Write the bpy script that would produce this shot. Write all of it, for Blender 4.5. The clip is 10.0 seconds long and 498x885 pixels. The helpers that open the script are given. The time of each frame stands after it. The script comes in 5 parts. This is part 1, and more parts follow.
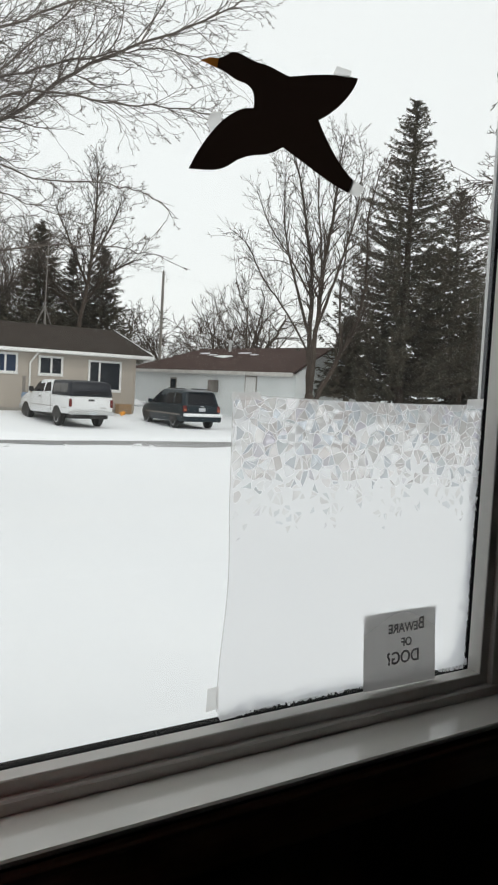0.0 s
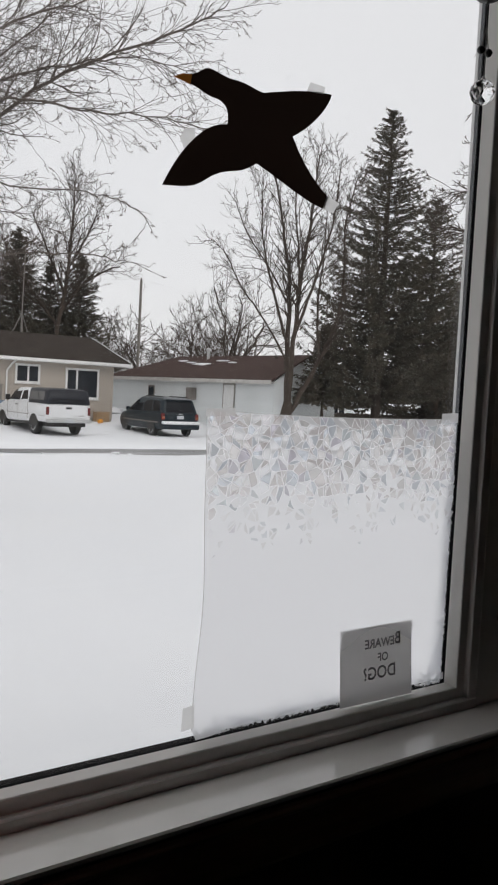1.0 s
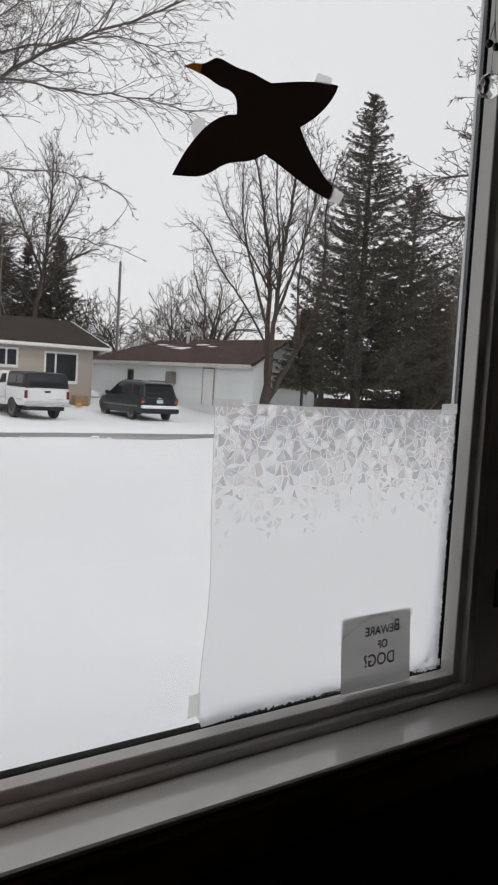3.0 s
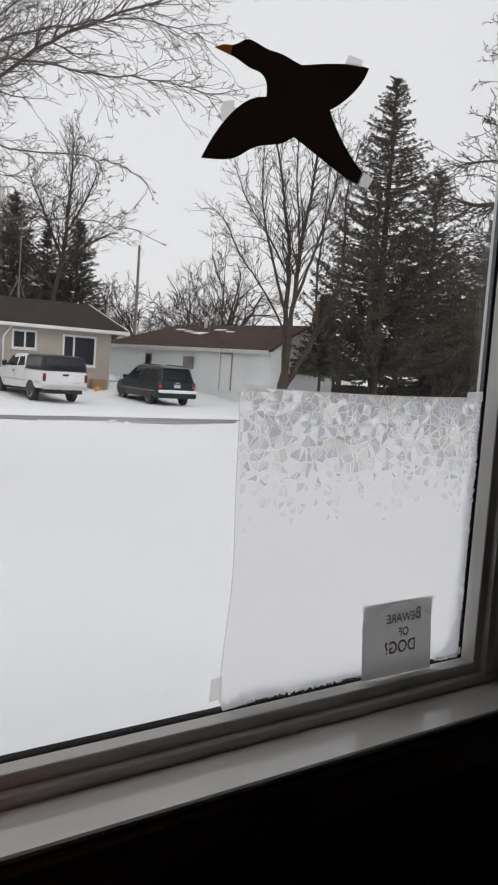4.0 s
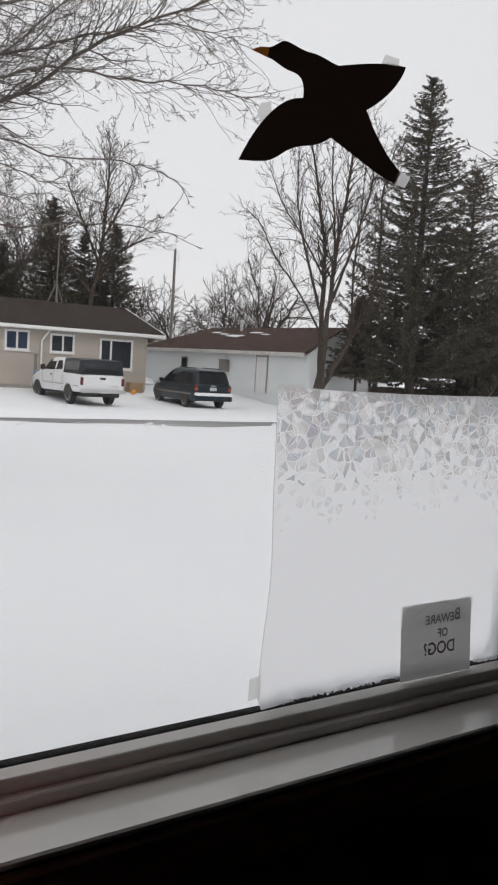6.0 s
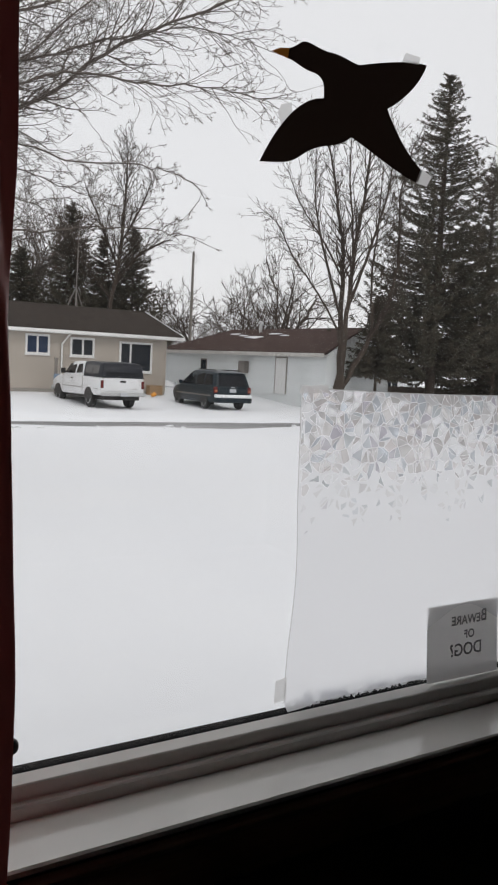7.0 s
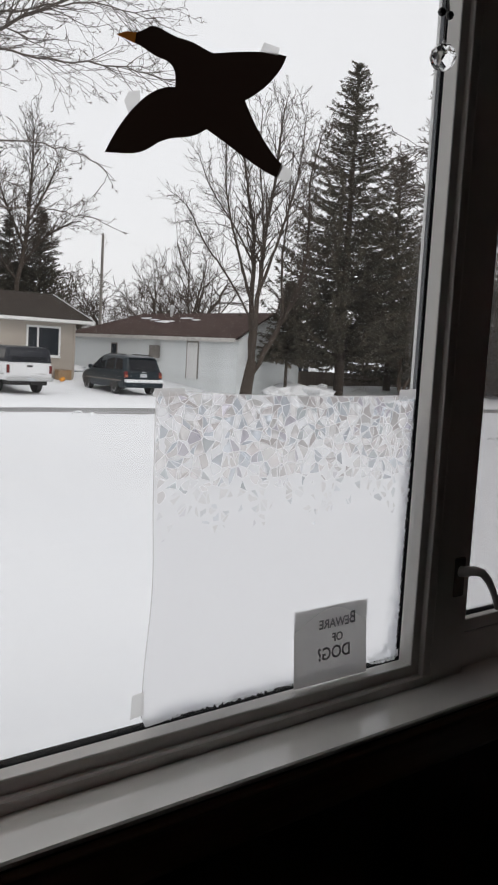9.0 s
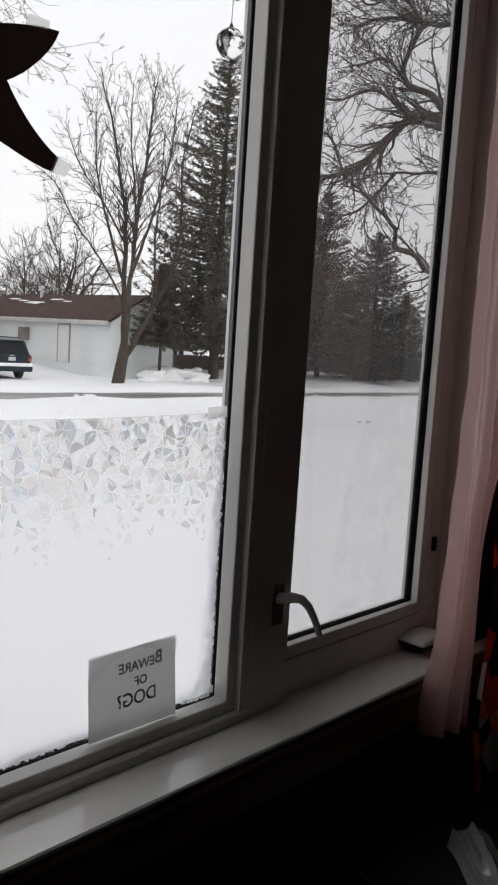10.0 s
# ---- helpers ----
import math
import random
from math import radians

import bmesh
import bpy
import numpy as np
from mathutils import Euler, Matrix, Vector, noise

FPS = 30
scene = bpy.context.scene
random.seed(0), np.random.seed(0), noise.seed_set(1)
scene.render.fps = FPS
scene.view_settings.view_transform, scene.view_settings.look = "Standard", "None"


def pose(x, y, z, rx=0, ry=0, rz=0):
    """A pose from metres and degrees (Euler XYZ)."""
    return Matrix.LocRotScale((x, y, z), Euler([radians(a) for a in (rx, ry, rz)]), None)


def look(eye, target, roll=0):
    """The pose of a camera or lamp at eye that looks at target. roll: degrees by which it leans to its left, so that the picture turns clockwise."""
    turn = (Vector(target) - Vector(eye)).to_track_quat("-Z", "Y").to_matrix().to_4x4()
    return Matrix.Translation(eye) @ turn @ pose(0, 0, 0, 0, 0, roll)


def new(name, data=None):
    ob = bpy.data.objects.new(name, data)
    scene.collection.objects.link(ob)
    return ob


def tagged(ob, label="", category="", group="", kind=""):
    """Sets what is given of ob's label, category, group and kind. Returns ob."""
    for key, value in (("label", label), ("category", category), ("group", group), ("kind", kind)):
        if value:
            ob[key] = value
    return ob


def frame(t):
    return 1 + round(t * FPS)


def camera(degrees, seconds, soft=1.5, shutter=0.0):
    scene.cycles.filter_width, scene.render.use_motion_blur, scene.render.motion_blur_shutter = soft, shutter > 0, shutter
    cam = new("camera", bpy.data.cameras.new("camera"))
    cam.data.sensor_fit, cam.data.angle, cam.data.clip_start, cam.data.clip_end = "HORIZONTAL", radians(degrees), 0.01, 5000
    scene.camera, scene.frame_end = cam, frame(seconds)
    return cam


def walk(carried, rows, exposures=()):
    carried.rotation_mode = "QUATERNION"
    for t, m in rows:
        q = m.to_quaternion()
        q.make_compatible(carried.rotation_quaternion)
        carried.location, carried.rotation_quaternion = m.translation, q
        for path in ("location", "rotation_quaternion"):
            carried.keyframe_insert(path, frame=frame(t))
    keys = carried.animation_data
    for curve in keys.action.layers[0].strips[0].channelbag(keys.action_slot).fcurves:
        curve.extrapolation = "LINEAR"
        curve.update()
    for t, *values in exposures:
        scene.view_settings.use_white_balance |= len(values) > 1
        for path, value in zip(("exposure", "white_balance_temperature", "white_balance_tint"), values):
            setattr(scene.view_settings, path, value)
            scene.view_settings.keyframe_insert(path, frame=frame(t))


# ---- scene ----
cam = camera(33.3, 10.0, soft=2.1)
PATH = [
    (0, (-1.083, -0.899, 0.448), (0.048, 0.744, 0.313), 3.1),
    (0.5, (-1.073, -0.903, 0.458), (0.08, 0.727, 0.342), 3.1),
    (1, (-1.076, -0.896, 0.46), (0.098, 0.72, 0.345), 3.0),
    (1.5, (-1.081, -0.863, 0.457), (0.145, 0.712, 0.334), 3.2),
    (2, (-1.098, -0.859, 0.46), (0.126, 0.716, 0.324), 3.1),
    (2.5, (-1.106, -0.882, 0.467), (0.114, 0.696, 0.33), 3.1),
    (4, (-1.117, -0.871, 0.465), (0.066, 0.731, 0.279), 4.0),
    (4.5, (-1.124, -0.874, 0.468), (0.033, 0.748, 0.286), 4.1),
    (5, (-1.128, -0.874, 0.465), (0.017, 0.756, 0.286), 4.0),
    (5.5, (-1.121, -0.875, 0.462), (0.005, 0.768, 0.279), 3.8),
    (7, (-1.125, -0.87, 0.462), (-0.053, 0.808, 0.277), 2.9),
    (7.5, (-1.126, -0.873, 0.464), (-0.085, 0.824, 0.278), 2.5),
    (8, (-1.119, -0.872, 0.465), (-0.076, 0.824, 0.274), 2.5),
    (8.5, (-1.094, -0.877, 0.472), (0.086, 0.726, 0.278), 3.1),
    (9, (-1.04, -0.874, 0.488), (0.201, 0.68, 0.277), 3.2),
    (9.5, (-0.956, -0.862, 0.518), (0.384, 0.606, 0.294), 3.3),
    (10, (-0.876, -0.853, 0.539), (0.579, 0.498, 0.304), 3.6),
]

# ---- light ----
EXPOSURES = [(0.0, 0.28, 6500, 4), (0.5, 0.03, 6500, 10), (2.5, 0.03, 6500, 10), (5.5, 0.02, 6500, 10), (7.5, 0.07, 6500, 10), (9.0, 0.14, 6500, 10), (9.5, 0.21, 6500, 10), (10.0, 0.35, 6500, 10)]
walk(cam, [(t, look(e, g, r)) for t, e, g, r in PATH], EXPOSURES)

world = bpy.data.worlds.new("overcast_sky")
scene.world = world
world.use_nodes = True
wn, wl = world.node_tree.nodes, world.node_tree.links
sky = wn.new("ShaderNodeTexSky")
sky.sky_type, sky.sun_disc = "NISHITA", False
sky.sun_elevation, sky.sun_rotation = radians(32), radians(200)
sky.air_density, sky.dust_density = 1.0, 4.0
cloud = wn.new("ShaderNodeMix")
cloud.data_type = "RGBA"
cloud.inputs["Factor"].default_value = 0.93
cloud.inputs["B"].default_value = (8.5, 8.4, 8.42, 1)
wl.new(sky.outputs[0], cloud.inputs["A"])
wl.new(cloud.outputs["Result"], wn["Background"].inputs["Color"])
wn["Background"].inputs["Strength"].default_value = 0.11

sun_data = bpy.data.lights.new("sun", "SUN")
sun_data.energy, sun_data.angle, sun_data.color = 0.55, radians(30), (1.0, 0.97, 0.93)
sun = new("sun", sun_data)
sun.matrix_world = look((20, -30, 40), (15, 20, 0))

# ---- materials ----


def material(name, color, rough=0.6, metal=0.0, second=None, scale=6.0, amount=0.5, bump=0.0, bump_scale=60.0, spec=0.5, per_object=0.0, stretch=(1, 1, 1)):
    """A surface with a slow mottle between two colours, a finer grain, and relief."""
    m = bpy.data.materials.new(name)
    m.use_nodes = True
    n, l = m.node_tree.nodes, m.node_tree.links
    b = n["Principled BSDF"]
    b.inputs["Roughness"].default_value, b.inputs["Metallic"].default_value = rough, metal
    b.inputs["Specular IOR Level"].default_value = spec
    second = second or tuple(c * 0.72 for c in color)
    co = n.new("ShaderNodeTexCoord")
    mp = n.new("ShaderNodeMapping")
    mp.inputs["Scale"].default_value = stretch
    l.new(co.outputs["Object"], mp.inputs[0])
    slow, fine = n.new("ShaderNodeTexNoise"), n.new("ShaderNodeTexNoise")
    slow.inputs["Scale"].default_value, slow.inputs["Detail"].default_value = scale, 4
    fine.inputs["Scale"].default_value, fine.inputs["Detail"].default_value = scale * 11, 3
    for t in (slow, fine):
        l.new(mp.outputs[0], t.inputs["Vector"])
    add = n.new("ShaderNodeMath")
    add.operation = "MULTIPLY_ADD"
    add.inputs[1].default_value = 0.35
    l.new(fine.outputs["Fac"], add.inputs[0])
    l.new(slow.outputs["Fac"], add.inputs[2])
    ramp = n.new("ShaderNodeMapRange")
    ramp.inputs["From Min"].default_value, ramp.inputs["From Max"].default_value = 0.45, 0.9
    ramp.inputs["To Max"].default_value = amount
    l.new(add.outputs[0], ramp.inputs["Value"])
    mix = n.new("ShaderNodeMix")
    mix.data_type = "RGBA"
    mix.inputs["A"].default_value, mix.inputs["B"].default_value = (*color, 1), (*second, 1)
    l.new(ramp.outputs[0], mix.inputs["Factor"])
    out = mix.outputs["Result"]
    if per_object:
        info, hsv = n.new("ShaderNodeObjectInfo"), n.new("ShaderNodeHueSaturation")
        val = n.new("ShaderNodeMapRange")
        val.inputs["To Min"].default_value, val.inputs["To Max"].default_value = 1 - per_object, 1 + per_object
        l.new(info.outputs["Random"], val.inputs["Value"])
        l.new(val.outputs[0], hsv.inputs["Value"])
        l.new(out, hsv.inputs["Color"])
        out = hsv.outputs[0]
    l.new(out, b.inputs["Base Color"])
    if bump:
        bt, bn = n.new("ShaderNodeTexNoise"), n.new("ShaderNodeBump")
        bt.inputs["Scale"].default_value, bt.inputs["Detail"].default_value = bump_scale, 4
        l.new(mp.outputs[0], bt.inputs["Vector"])
        bn.inputs["Strength"].default_value, bn.inputs["Distance"].default_value = bump, 0.02
        l.new(bt.outputs["Fac"], bn.inputs["Height"])
        l.new(bn.outputs[0], b.inputs["Normal"])
    return m


def clear(name, tint=(1, 1, 1), haze=0.0, haze_color=(0.9, 0.9, 0.9), gloss=0.06, rough=0.03, through_share=0.6, bump=0.0, fade=None):
    """A thin clear sheet: see-through, with surface gloss and, where it is frosted, a share of scattered light."""
    m = bpy.data.materials.new(name)
    m.use_nodes = True
    n, l = m.node_tree.nodes, m.node_tree.links
    n.remove(n["Principled BSDF"])
    see, glo, dif, tra = (n.new("ShaderNodeBsdf" + k) for k in ("Transparent", "Glossy", "Diffuse", "Translucent"))
    see.inputs["Color"].default_value = (*tint, 1)
    glo.inputs["Roughness"].default_value = rough
    dif.inputs["Color"].default_value = tra.inputs["Color"].default_value = (*haze_color, 1)
    sc, mh, mg = n.new("ShaderNodeMixShader"), n.new("ShaderNodeMixShader"), n.new("ShaderNodeMixShader")
    sc.inputs[0].default_value = through_share
    l.new(dif.outputs[0], sc.inputs[1])
    l.new(tra.outputs[0], sc.inputs[2])
    mh.inputs[0].default_value = haze
    if fade:
        co, sx, mr = n.new("ShaderNodeTexCoord"), n.new("ShaderNodeSeparateXYZ"), n.new("ShaderNodeMapRange")
        l.new(co.outputs["Object"], sx.inputs[0])
        l.new(sx.outputs["Z"], mr.inputs["Value"])
        for k, value in zip(("From Min", "From Max", "To Min", "To Max"), fade):
            mr.inputs[k].default_value = value
        l.new(mr.outputs[0], mh.inputs[0])
    l.new(see.outputs[0], mh.inputs[1])
    l.new(sc.outputs[0], mh.inputs[2])
    fr, pw, mul = n.new("ShaderNodeLayerWeight"), n.new("ShaderNodeMath"), n.new("ShaderNodeMath")
    fr.inputs["Blend"].default_value = 0.5
    pw.operation, mul.operation = "POWER", "MULTIPLY_ADD"
    pw.inputs[1].default_value = 5
    mul.inputs[1].default_value, mul.inputs[2].default_value = 0.8, gloss
    mul.use_clamp = True
    l.new(fr.outputs["Facing"], pw.inputs[0])
    l.new(pw.outputs[0], mul.inputs[0])
    l.new(mul.outputs[0], mg.inputs[0])
    l.new(mh.outputs[0], mg.inputs[1])
    l.new(glo.outputs[0], mg.inputs[2])
    if bump:
        bt, bn = n.new("ShaderNodeTexNoise"), n.new("ShaderNodeBump")
        bt.inputs["Scale"].default_value = 40
        bn.inputs["Strength"].default_value = bump
        l.new(bt.outputs["Fac"], bn.inputs["Height"])
        for s in (glo, dif, tra):
            l.new(bn.outputs[0], s.inputs["Normal"])
    l.new(mg.outputs[0], n["Material Output"].inputs["Surface"])
    return m


SNOW = material("snow", (0.86, 0.87, 0.885), 0.7, second=(0.80, 0.815, 0.84), scale=0.35, amount=0.8, bump=0.25, bump_scale=3.0, spec=0.2)
CLUMP = material("snow_clump", (0.86, 0.87, 0.885), 0.75, scale=4, amount=0.2, bump=0.4, bump_scale=14, spec=0.2)
ROAD = material("road_asphalt", (0.11, 0.108, 0.105), 0.8, second=(0.62, 0.62, 0.63), scale=0.6, amount=0.55, bump=0.3, bump_scale=20, stretch=(0.22, 1.3, 1))
BARK = material("bark", (0.085, 0.068, 0.056), 0.95, second=(0.045, 0.036, 0.03), scale=5, amount=0.9, bump=0.5, bump_scale=30, spec=0.1)
BARK_GREY = material("bark_grey", (0.15, 0.128, 0.112), 0.95, second=(0.085, 0.072, 0.064), scale=5, amount=0.9, spec=0.1)
TWIG = material("brown_twigs", (0.15, 0.115, 0.09), 0.95, second=(0.10, 0.076, 0.06), scale=4, amount=0.9, spec=0.1)
NEEDLE = material("spruce_needles", (0.070, 0.071, 0.054), 0.85, second=(0.108, 0.088, 0.066), scale=1.6, amount=1.0, spec=0.15)
BEIGE = material("beige_siding", (0.43, 0.385, 0.335), 0.7, second=(0.37, 0.33, 0.285), scale=0.8, amount=0.7, per_object=0.04)
WHITE_SIDING = material("white_siding", (0.79, 0.815, 0.82), 0.7, second=(0.64, 0.67, 0.665), scale=0.9, amount=0.7, per_object=0.05, stretch=(1, 1, 0.25))
ROOF_DARK = material("dark_shingles", (0.050, 0.040, 0.033), 0.95, second=(0.03, 0.024, 0.02), scale=2.0, amount=0.9, bump=0.6, bump_scale=25, spec=0.1, stretch=(1, 1, 2))
ROOF_RED = material("brown_shingles", (0.088, 0.060, 0.052), 0.95, second=(0.055, 0.036, 0.032), scale=2.2, amount=0.9, bump=0.6, bump_scale=25, spec=0.1, stretch=(1, 1, 2))
TRIM = material("white_trim", (0.78, 0.78, 0.77), 0.5, scale=2, amount=0.25)
WORN = material("worn_white_trim", (0.66, 0.65, 0.62), 0.7, second=(0.30, 0.27, 0.24), scale=3.5, amount=0.8)
PANE_DARK = material("house_pane", (0.022, 0.026, 0.032), 0.08, scale=1, amount=0.4, spec=0.14)
PANE_BLUE = material("house_pane_blue", (0.028, 0.045, 0.085), 0.08, scale=1, amount=0.4, spec=0.18)
CONCRETE = material("concrete", (0.33, 0.31, 0.28), 0.9, scale=3, amount=0.6, bump=0.3)
CAR_WHITE = material("white_car_paint", (0.74, 0.75, 0.76), 0.28, second=(0.60, 0.60, 0.60), scale=1.5, amount=0.4, spec=0.5)
CAR_GREEN = material("dark_green_car_paint", (0.008, 0.017, 0.023), 0.3, second=(0.014, 0.021, 0.027), scale=1.5, amount=0.5, spec=0.24)
CAR_GLASS = material("car_glass", (0.008, 0.009, 0.012), 0.12, scale=1, amount=0.3, spec=0.2)
CAP_GLASS = material("cap_glass", (0.10, 0.105, 0.11), 0.1, scale=1, amount=0.3, spec=0.8)
CAP_BLACK = material("truck_cap", (0.018, 0.020, 0.026), 0.35, scale=2, amount=0.3, spec=0.22)
RUBBER = material("tyre_rubber", (0.018, 0.018, 0.018), 0.9, second=(0.06, 0.06, 0.06), scale=4, amount=0.5)
STEEL = material("steel", (0.55, 0.55, 0.55), 0.35, 0.9, scale=3, amount=0.4)
RIM = material("rim_paint", (0.58, 0.58, 0.59), 0.4, scale=6, amount=0.6)
RED_LENS = material("red_lens", (0.13, 0.012, 0.011), 0.2, scale=8, amount=0.3)
AMBER = material("amber_lens", (0.42, 0.12, 0.05), 0.2, scale=8, amount=0.3)
PLATE = material("plate", (0.5, 0.52, 0.55), 0.5, scale=9, amount=0.2)
GREY = material("weathered_grey", (0.24, 0.22, 0.20), 0.8, second=(0.14, 0.125, 0.11), scale=2, amount=0.8)
BLUE = material("blue_plastic", (0.20, 0.27, 0.36), 0.5, scale=5, amount=0.5)
ORANGE = material("orange_plastic", (0.80, 0.33, 0.03), 0.5, scale=5, amount=0.5)
FENCE = material("fence_wood", (0.21, 0.165, 0.13), 0.9, second=(0.12, 0.095, 0.078), scale=2, amount=0.9, per_object=0.15, stretch=(3, 3, 0.3))
CRATE = material("ochre_wood", (0.36, 0.235, 0.13), 0.8, scale=3, amount=0.6)

PAINT = material("window_paint", (0.76, 0.74, 0.70), 0.36, second=(0.67, 0.645, 0.60), scale=5, amount=0.5, bump=0.04, bump_scale=90)
SILL = material("sill_paint", (0.75, 0.73, 0.685), 0.10, second=(0.71, 0.69, 0.635), scale=4, amount=0.5, bump=0.010, bump_scale=22, spec=0.85)
GASKET = material("black_gasket", (0.006, 0.006, 0.007), 0.95, scale=20, amount=0.4, spec=0.05)
SPACER = material("grey_spacer", (0.10, 0.105, 0.115), 0.5, scale=20, amount=0.4)
PANEL = material("dark_panelling", (0.088, 0.055, 0.038), 0.5, second=(0.045, 0.028, 0.02), scale=3, amount=0.9, bump=0.1, stretch=(4, 4, 0.4))
ROOM = material("room_wall", (0.105, 0.09, 0.078), 0.8, scale=2, amount=0.5)
CEIL = material("ceiling_paint", (0.33, 0.315, 0.29), 0.9, scale=2, amount=0.3)
WOOD_TRIM = material("stained_wood_trim", (0.33, 0.215, 0.14), 0.33, second=(0.17, 0.105, 0.066), scale=9, amount=1.0, bump=0.06, bump_scale=40, stretch=(0.15, 3, 3))
CARPET = material("carpet", (0.07, 0.06, 0.052), 1.0, scale=12, amount=0.7, bump=0.4)
GLASS = clear("window_glass", (0.97, 0.975, 0.98), haze=0.008, haze_color=(0.9, 0.9, 0.9), gloss=0.045, through_share=0.9)
SCREEN = clear("screened_glass", (0.81, 0.81, 0.815), haze=0.09, haze_color=(0.35, 0.35, 0.36), gloss=0.045)
FILM = clear("frosted_film", (0.985, 0.985, 0.99), haze=0.6, haze_color=(0.985, 0.983, 0.995), gloss=0.02, rough=0.25, through_share=0.985, bump=0.02, fade=(0.27, 0.43, 0.66, 0.48))


def prism_cell(name, up, aside, tint, haze):
    """One facet of the embossed film: it bends what lies behind it by degrees upward and aside, with a share of frost."""
    m = bpy.data.materials.new(name)
    m.use_nodes = True
    n, l = m.node_tree.nodes, m.node_tree.links
    n.remove(n["Principled BSDF"])
    bend, tra, mix = n.new("ShaderNodeBsdfRefraction"), n.new("ShaderNodeBsdfTranslucent"), n.new("ShaderNodeMixShader")
    ior = 1.55
    tint = tuple(1 - (1 - c) * (1.22 - haze) for c in tint)
    way = Vector((0.70, 0.71, -0.10)).normalized()
    gone = way.copy()
    gone.rotate(Matrix.Rotation(radians(up), 3, Vector((0.71, -0.70, 0))))
    gone.rotate(Matrix.Rotation(radians(aside), 3, "Z"))
    tilt = n.new("ShaderNodeCombineXYZ")
    for k, c in enumerate((way - gone * ior).normalized()):
        tilt.inputs[k].default_value = c
    l.new(tilt.outputs[0], bend.inputs["Normal"])
    bend.inputs["IOR"].default_value, bend.inputs["Roughness"].default_value = ior, 0.03
    bend.inputs["Color"].default_value = (*tint, 1)
    tra.inputs["Color"].default_value = (*(0.495 * (1 + c) for c in tint), 1)
    mix.inputs[0].default_value = haze
    l.new(bend.outputs[0], mix.inputs[1])
    l.new(tra.outputs[0], mix.inputs[2])
    l.new(mix.outputs[0], n["Material Output"].inputs["Surface"])
    return m


JOINT = clear("film_joint", (0.99, 0.99, 0.99), haze=0.85, haze_color=(0.99, 0.99, 0.995), gloss=0.03, rough=0.2, through_share=0.97)
FILM_EDGE = clear("film_edge", (0.64, 0.62, 0.605), haze=0.6, haze_color=(0.64, 0.62, 0.605), gloss=0.06, rough=0.12, through_share=0.92)
BENDS = (
    (0.5, -1.0, (0.98, 0.975, 0.97)), (1.5, 2.0, (0.95, 0.92, 0.90)), (2.5, -2.5, (0.95, 0.89, 0.87)), (3.5, 1.0, (0.90, 0.87, 0.84)), (5.0, -3.0, (0.88, 0.93, 0.99)), (6.5, 3.0, (0.93, 0.87, 0.84)),
    (8.5, 0.0, (0.93, 0.89, 0.97)), (11.0, -2.0, (0.89, 0.95, 0.97)), (14.0, 3.0, (0.97, 0.94, 0.92)), (17.0, 0.0, (0.89, 0.94, 1.0)), (-2.0, 1.5, (1.0, 0.97, 0.975)), (-3.0, 2.0, (0.99, 0.99, 1.0)),
)
CELLS = [[prism_cell("film_facet", up, aside, tint, haze) for up, aside, tint in BENDS] for haze in (0.60, 0.40, 0.22)]
TAPE = clear("clear_tape", (0.92, 0.92, 0.91), haze=0.72, haze_color=(0.88, 0.87, 0.855), gloss=0.07, rough=0.2, through_share=0.88)
FROST = clear("frost", (0.97, 0.98, 0.99), haze=0.7, haze_color=(0.97, 0.975, 0.985), gloss=0.04, rough=0.3, through_share=0.94, bump=0.2)
FROST_SOFT = clear("thin_frost", (0.98, 0.985, 0.99), haze=0.45, haze_color=(0.985, 0.985, 0.995), gloss=0.01, rough=0.4, through_share=0.985, bump=0.05)
BAG = clear("plastic_bag", (0.9, 0.9, 0.9), haze=0.6, haze_color=(0.97, 0.97, 0.98), gloss=0.3, rough=0.22, through_share=0.1, bump=0.2)
SHEER = clear("pink_sheer", (0.96, 0.86, 0.85), haze=0.88, haze_color=(0.99, 0.78, 0.75), gloss=0.004, rough=0.7, through_share=0.7)
BLACK_PAPER = clear("black_paper", (1, 1, 1), haze=1.0, haze_color=(0.020, 0.0125, 0.0095), gloss=0.006, rough=0.5, through_share=0.35, bump=0.05)
ORANGE_PAPER = clear("orange_paper", (1, 1, 1), haze=1.0, haze_color=(0.23, 0.085, 0.014), gloss=0.004, rough=0.5, through_share=0.4, bump=0.05)
PAPER = clear("paper", (1, 1, 1), haze=1.0, haze_color=(0.82, 0.805, 0.785), gloss=0.004, rough=0.6, through_share=0.30, bump=0.05)
INK = material("ink", (0.34, 0.335, 0.335), 0.8, scale=90, amount=0.5)
RED_CLOTH = clear("red_cloth", (1, 1, 1), haze=1.0, haze_color=(0.45, 0.14, 0.125), gloss=0.03, rough=0.5, through_share=0.06, bump=0.1)
HANDLE = material("handle_metal", (0.78, 0.77, 0.74), 0.35, 0.0, scale=20, amount=0.4)
DARK_METAL = material("dark_metal", (0.02, 0.019, 0.018), 0.45, 0.3, scale=30, amount=0.4)
BLACK_WOOD = material("black_wood", (0.018, 0.013, 0.011), 0.5, scale=5, amount=0.6)
CRYSTAL = bpy.data.materials.new("crystal")
CRYSTAL.use_nodes = True
_b = CRYSTAL.node_tree.nodes["Principled BSDF"]
_b.inputs["Base Color"].default_value, _b.inputs["Roughness"].default_value = (0.98, 0.98, 0.98, 1), 0.0
_b.inputs["Transmission Weight"].default_value, _b.inputs["IOR"].default_value = 1.0, 1.28


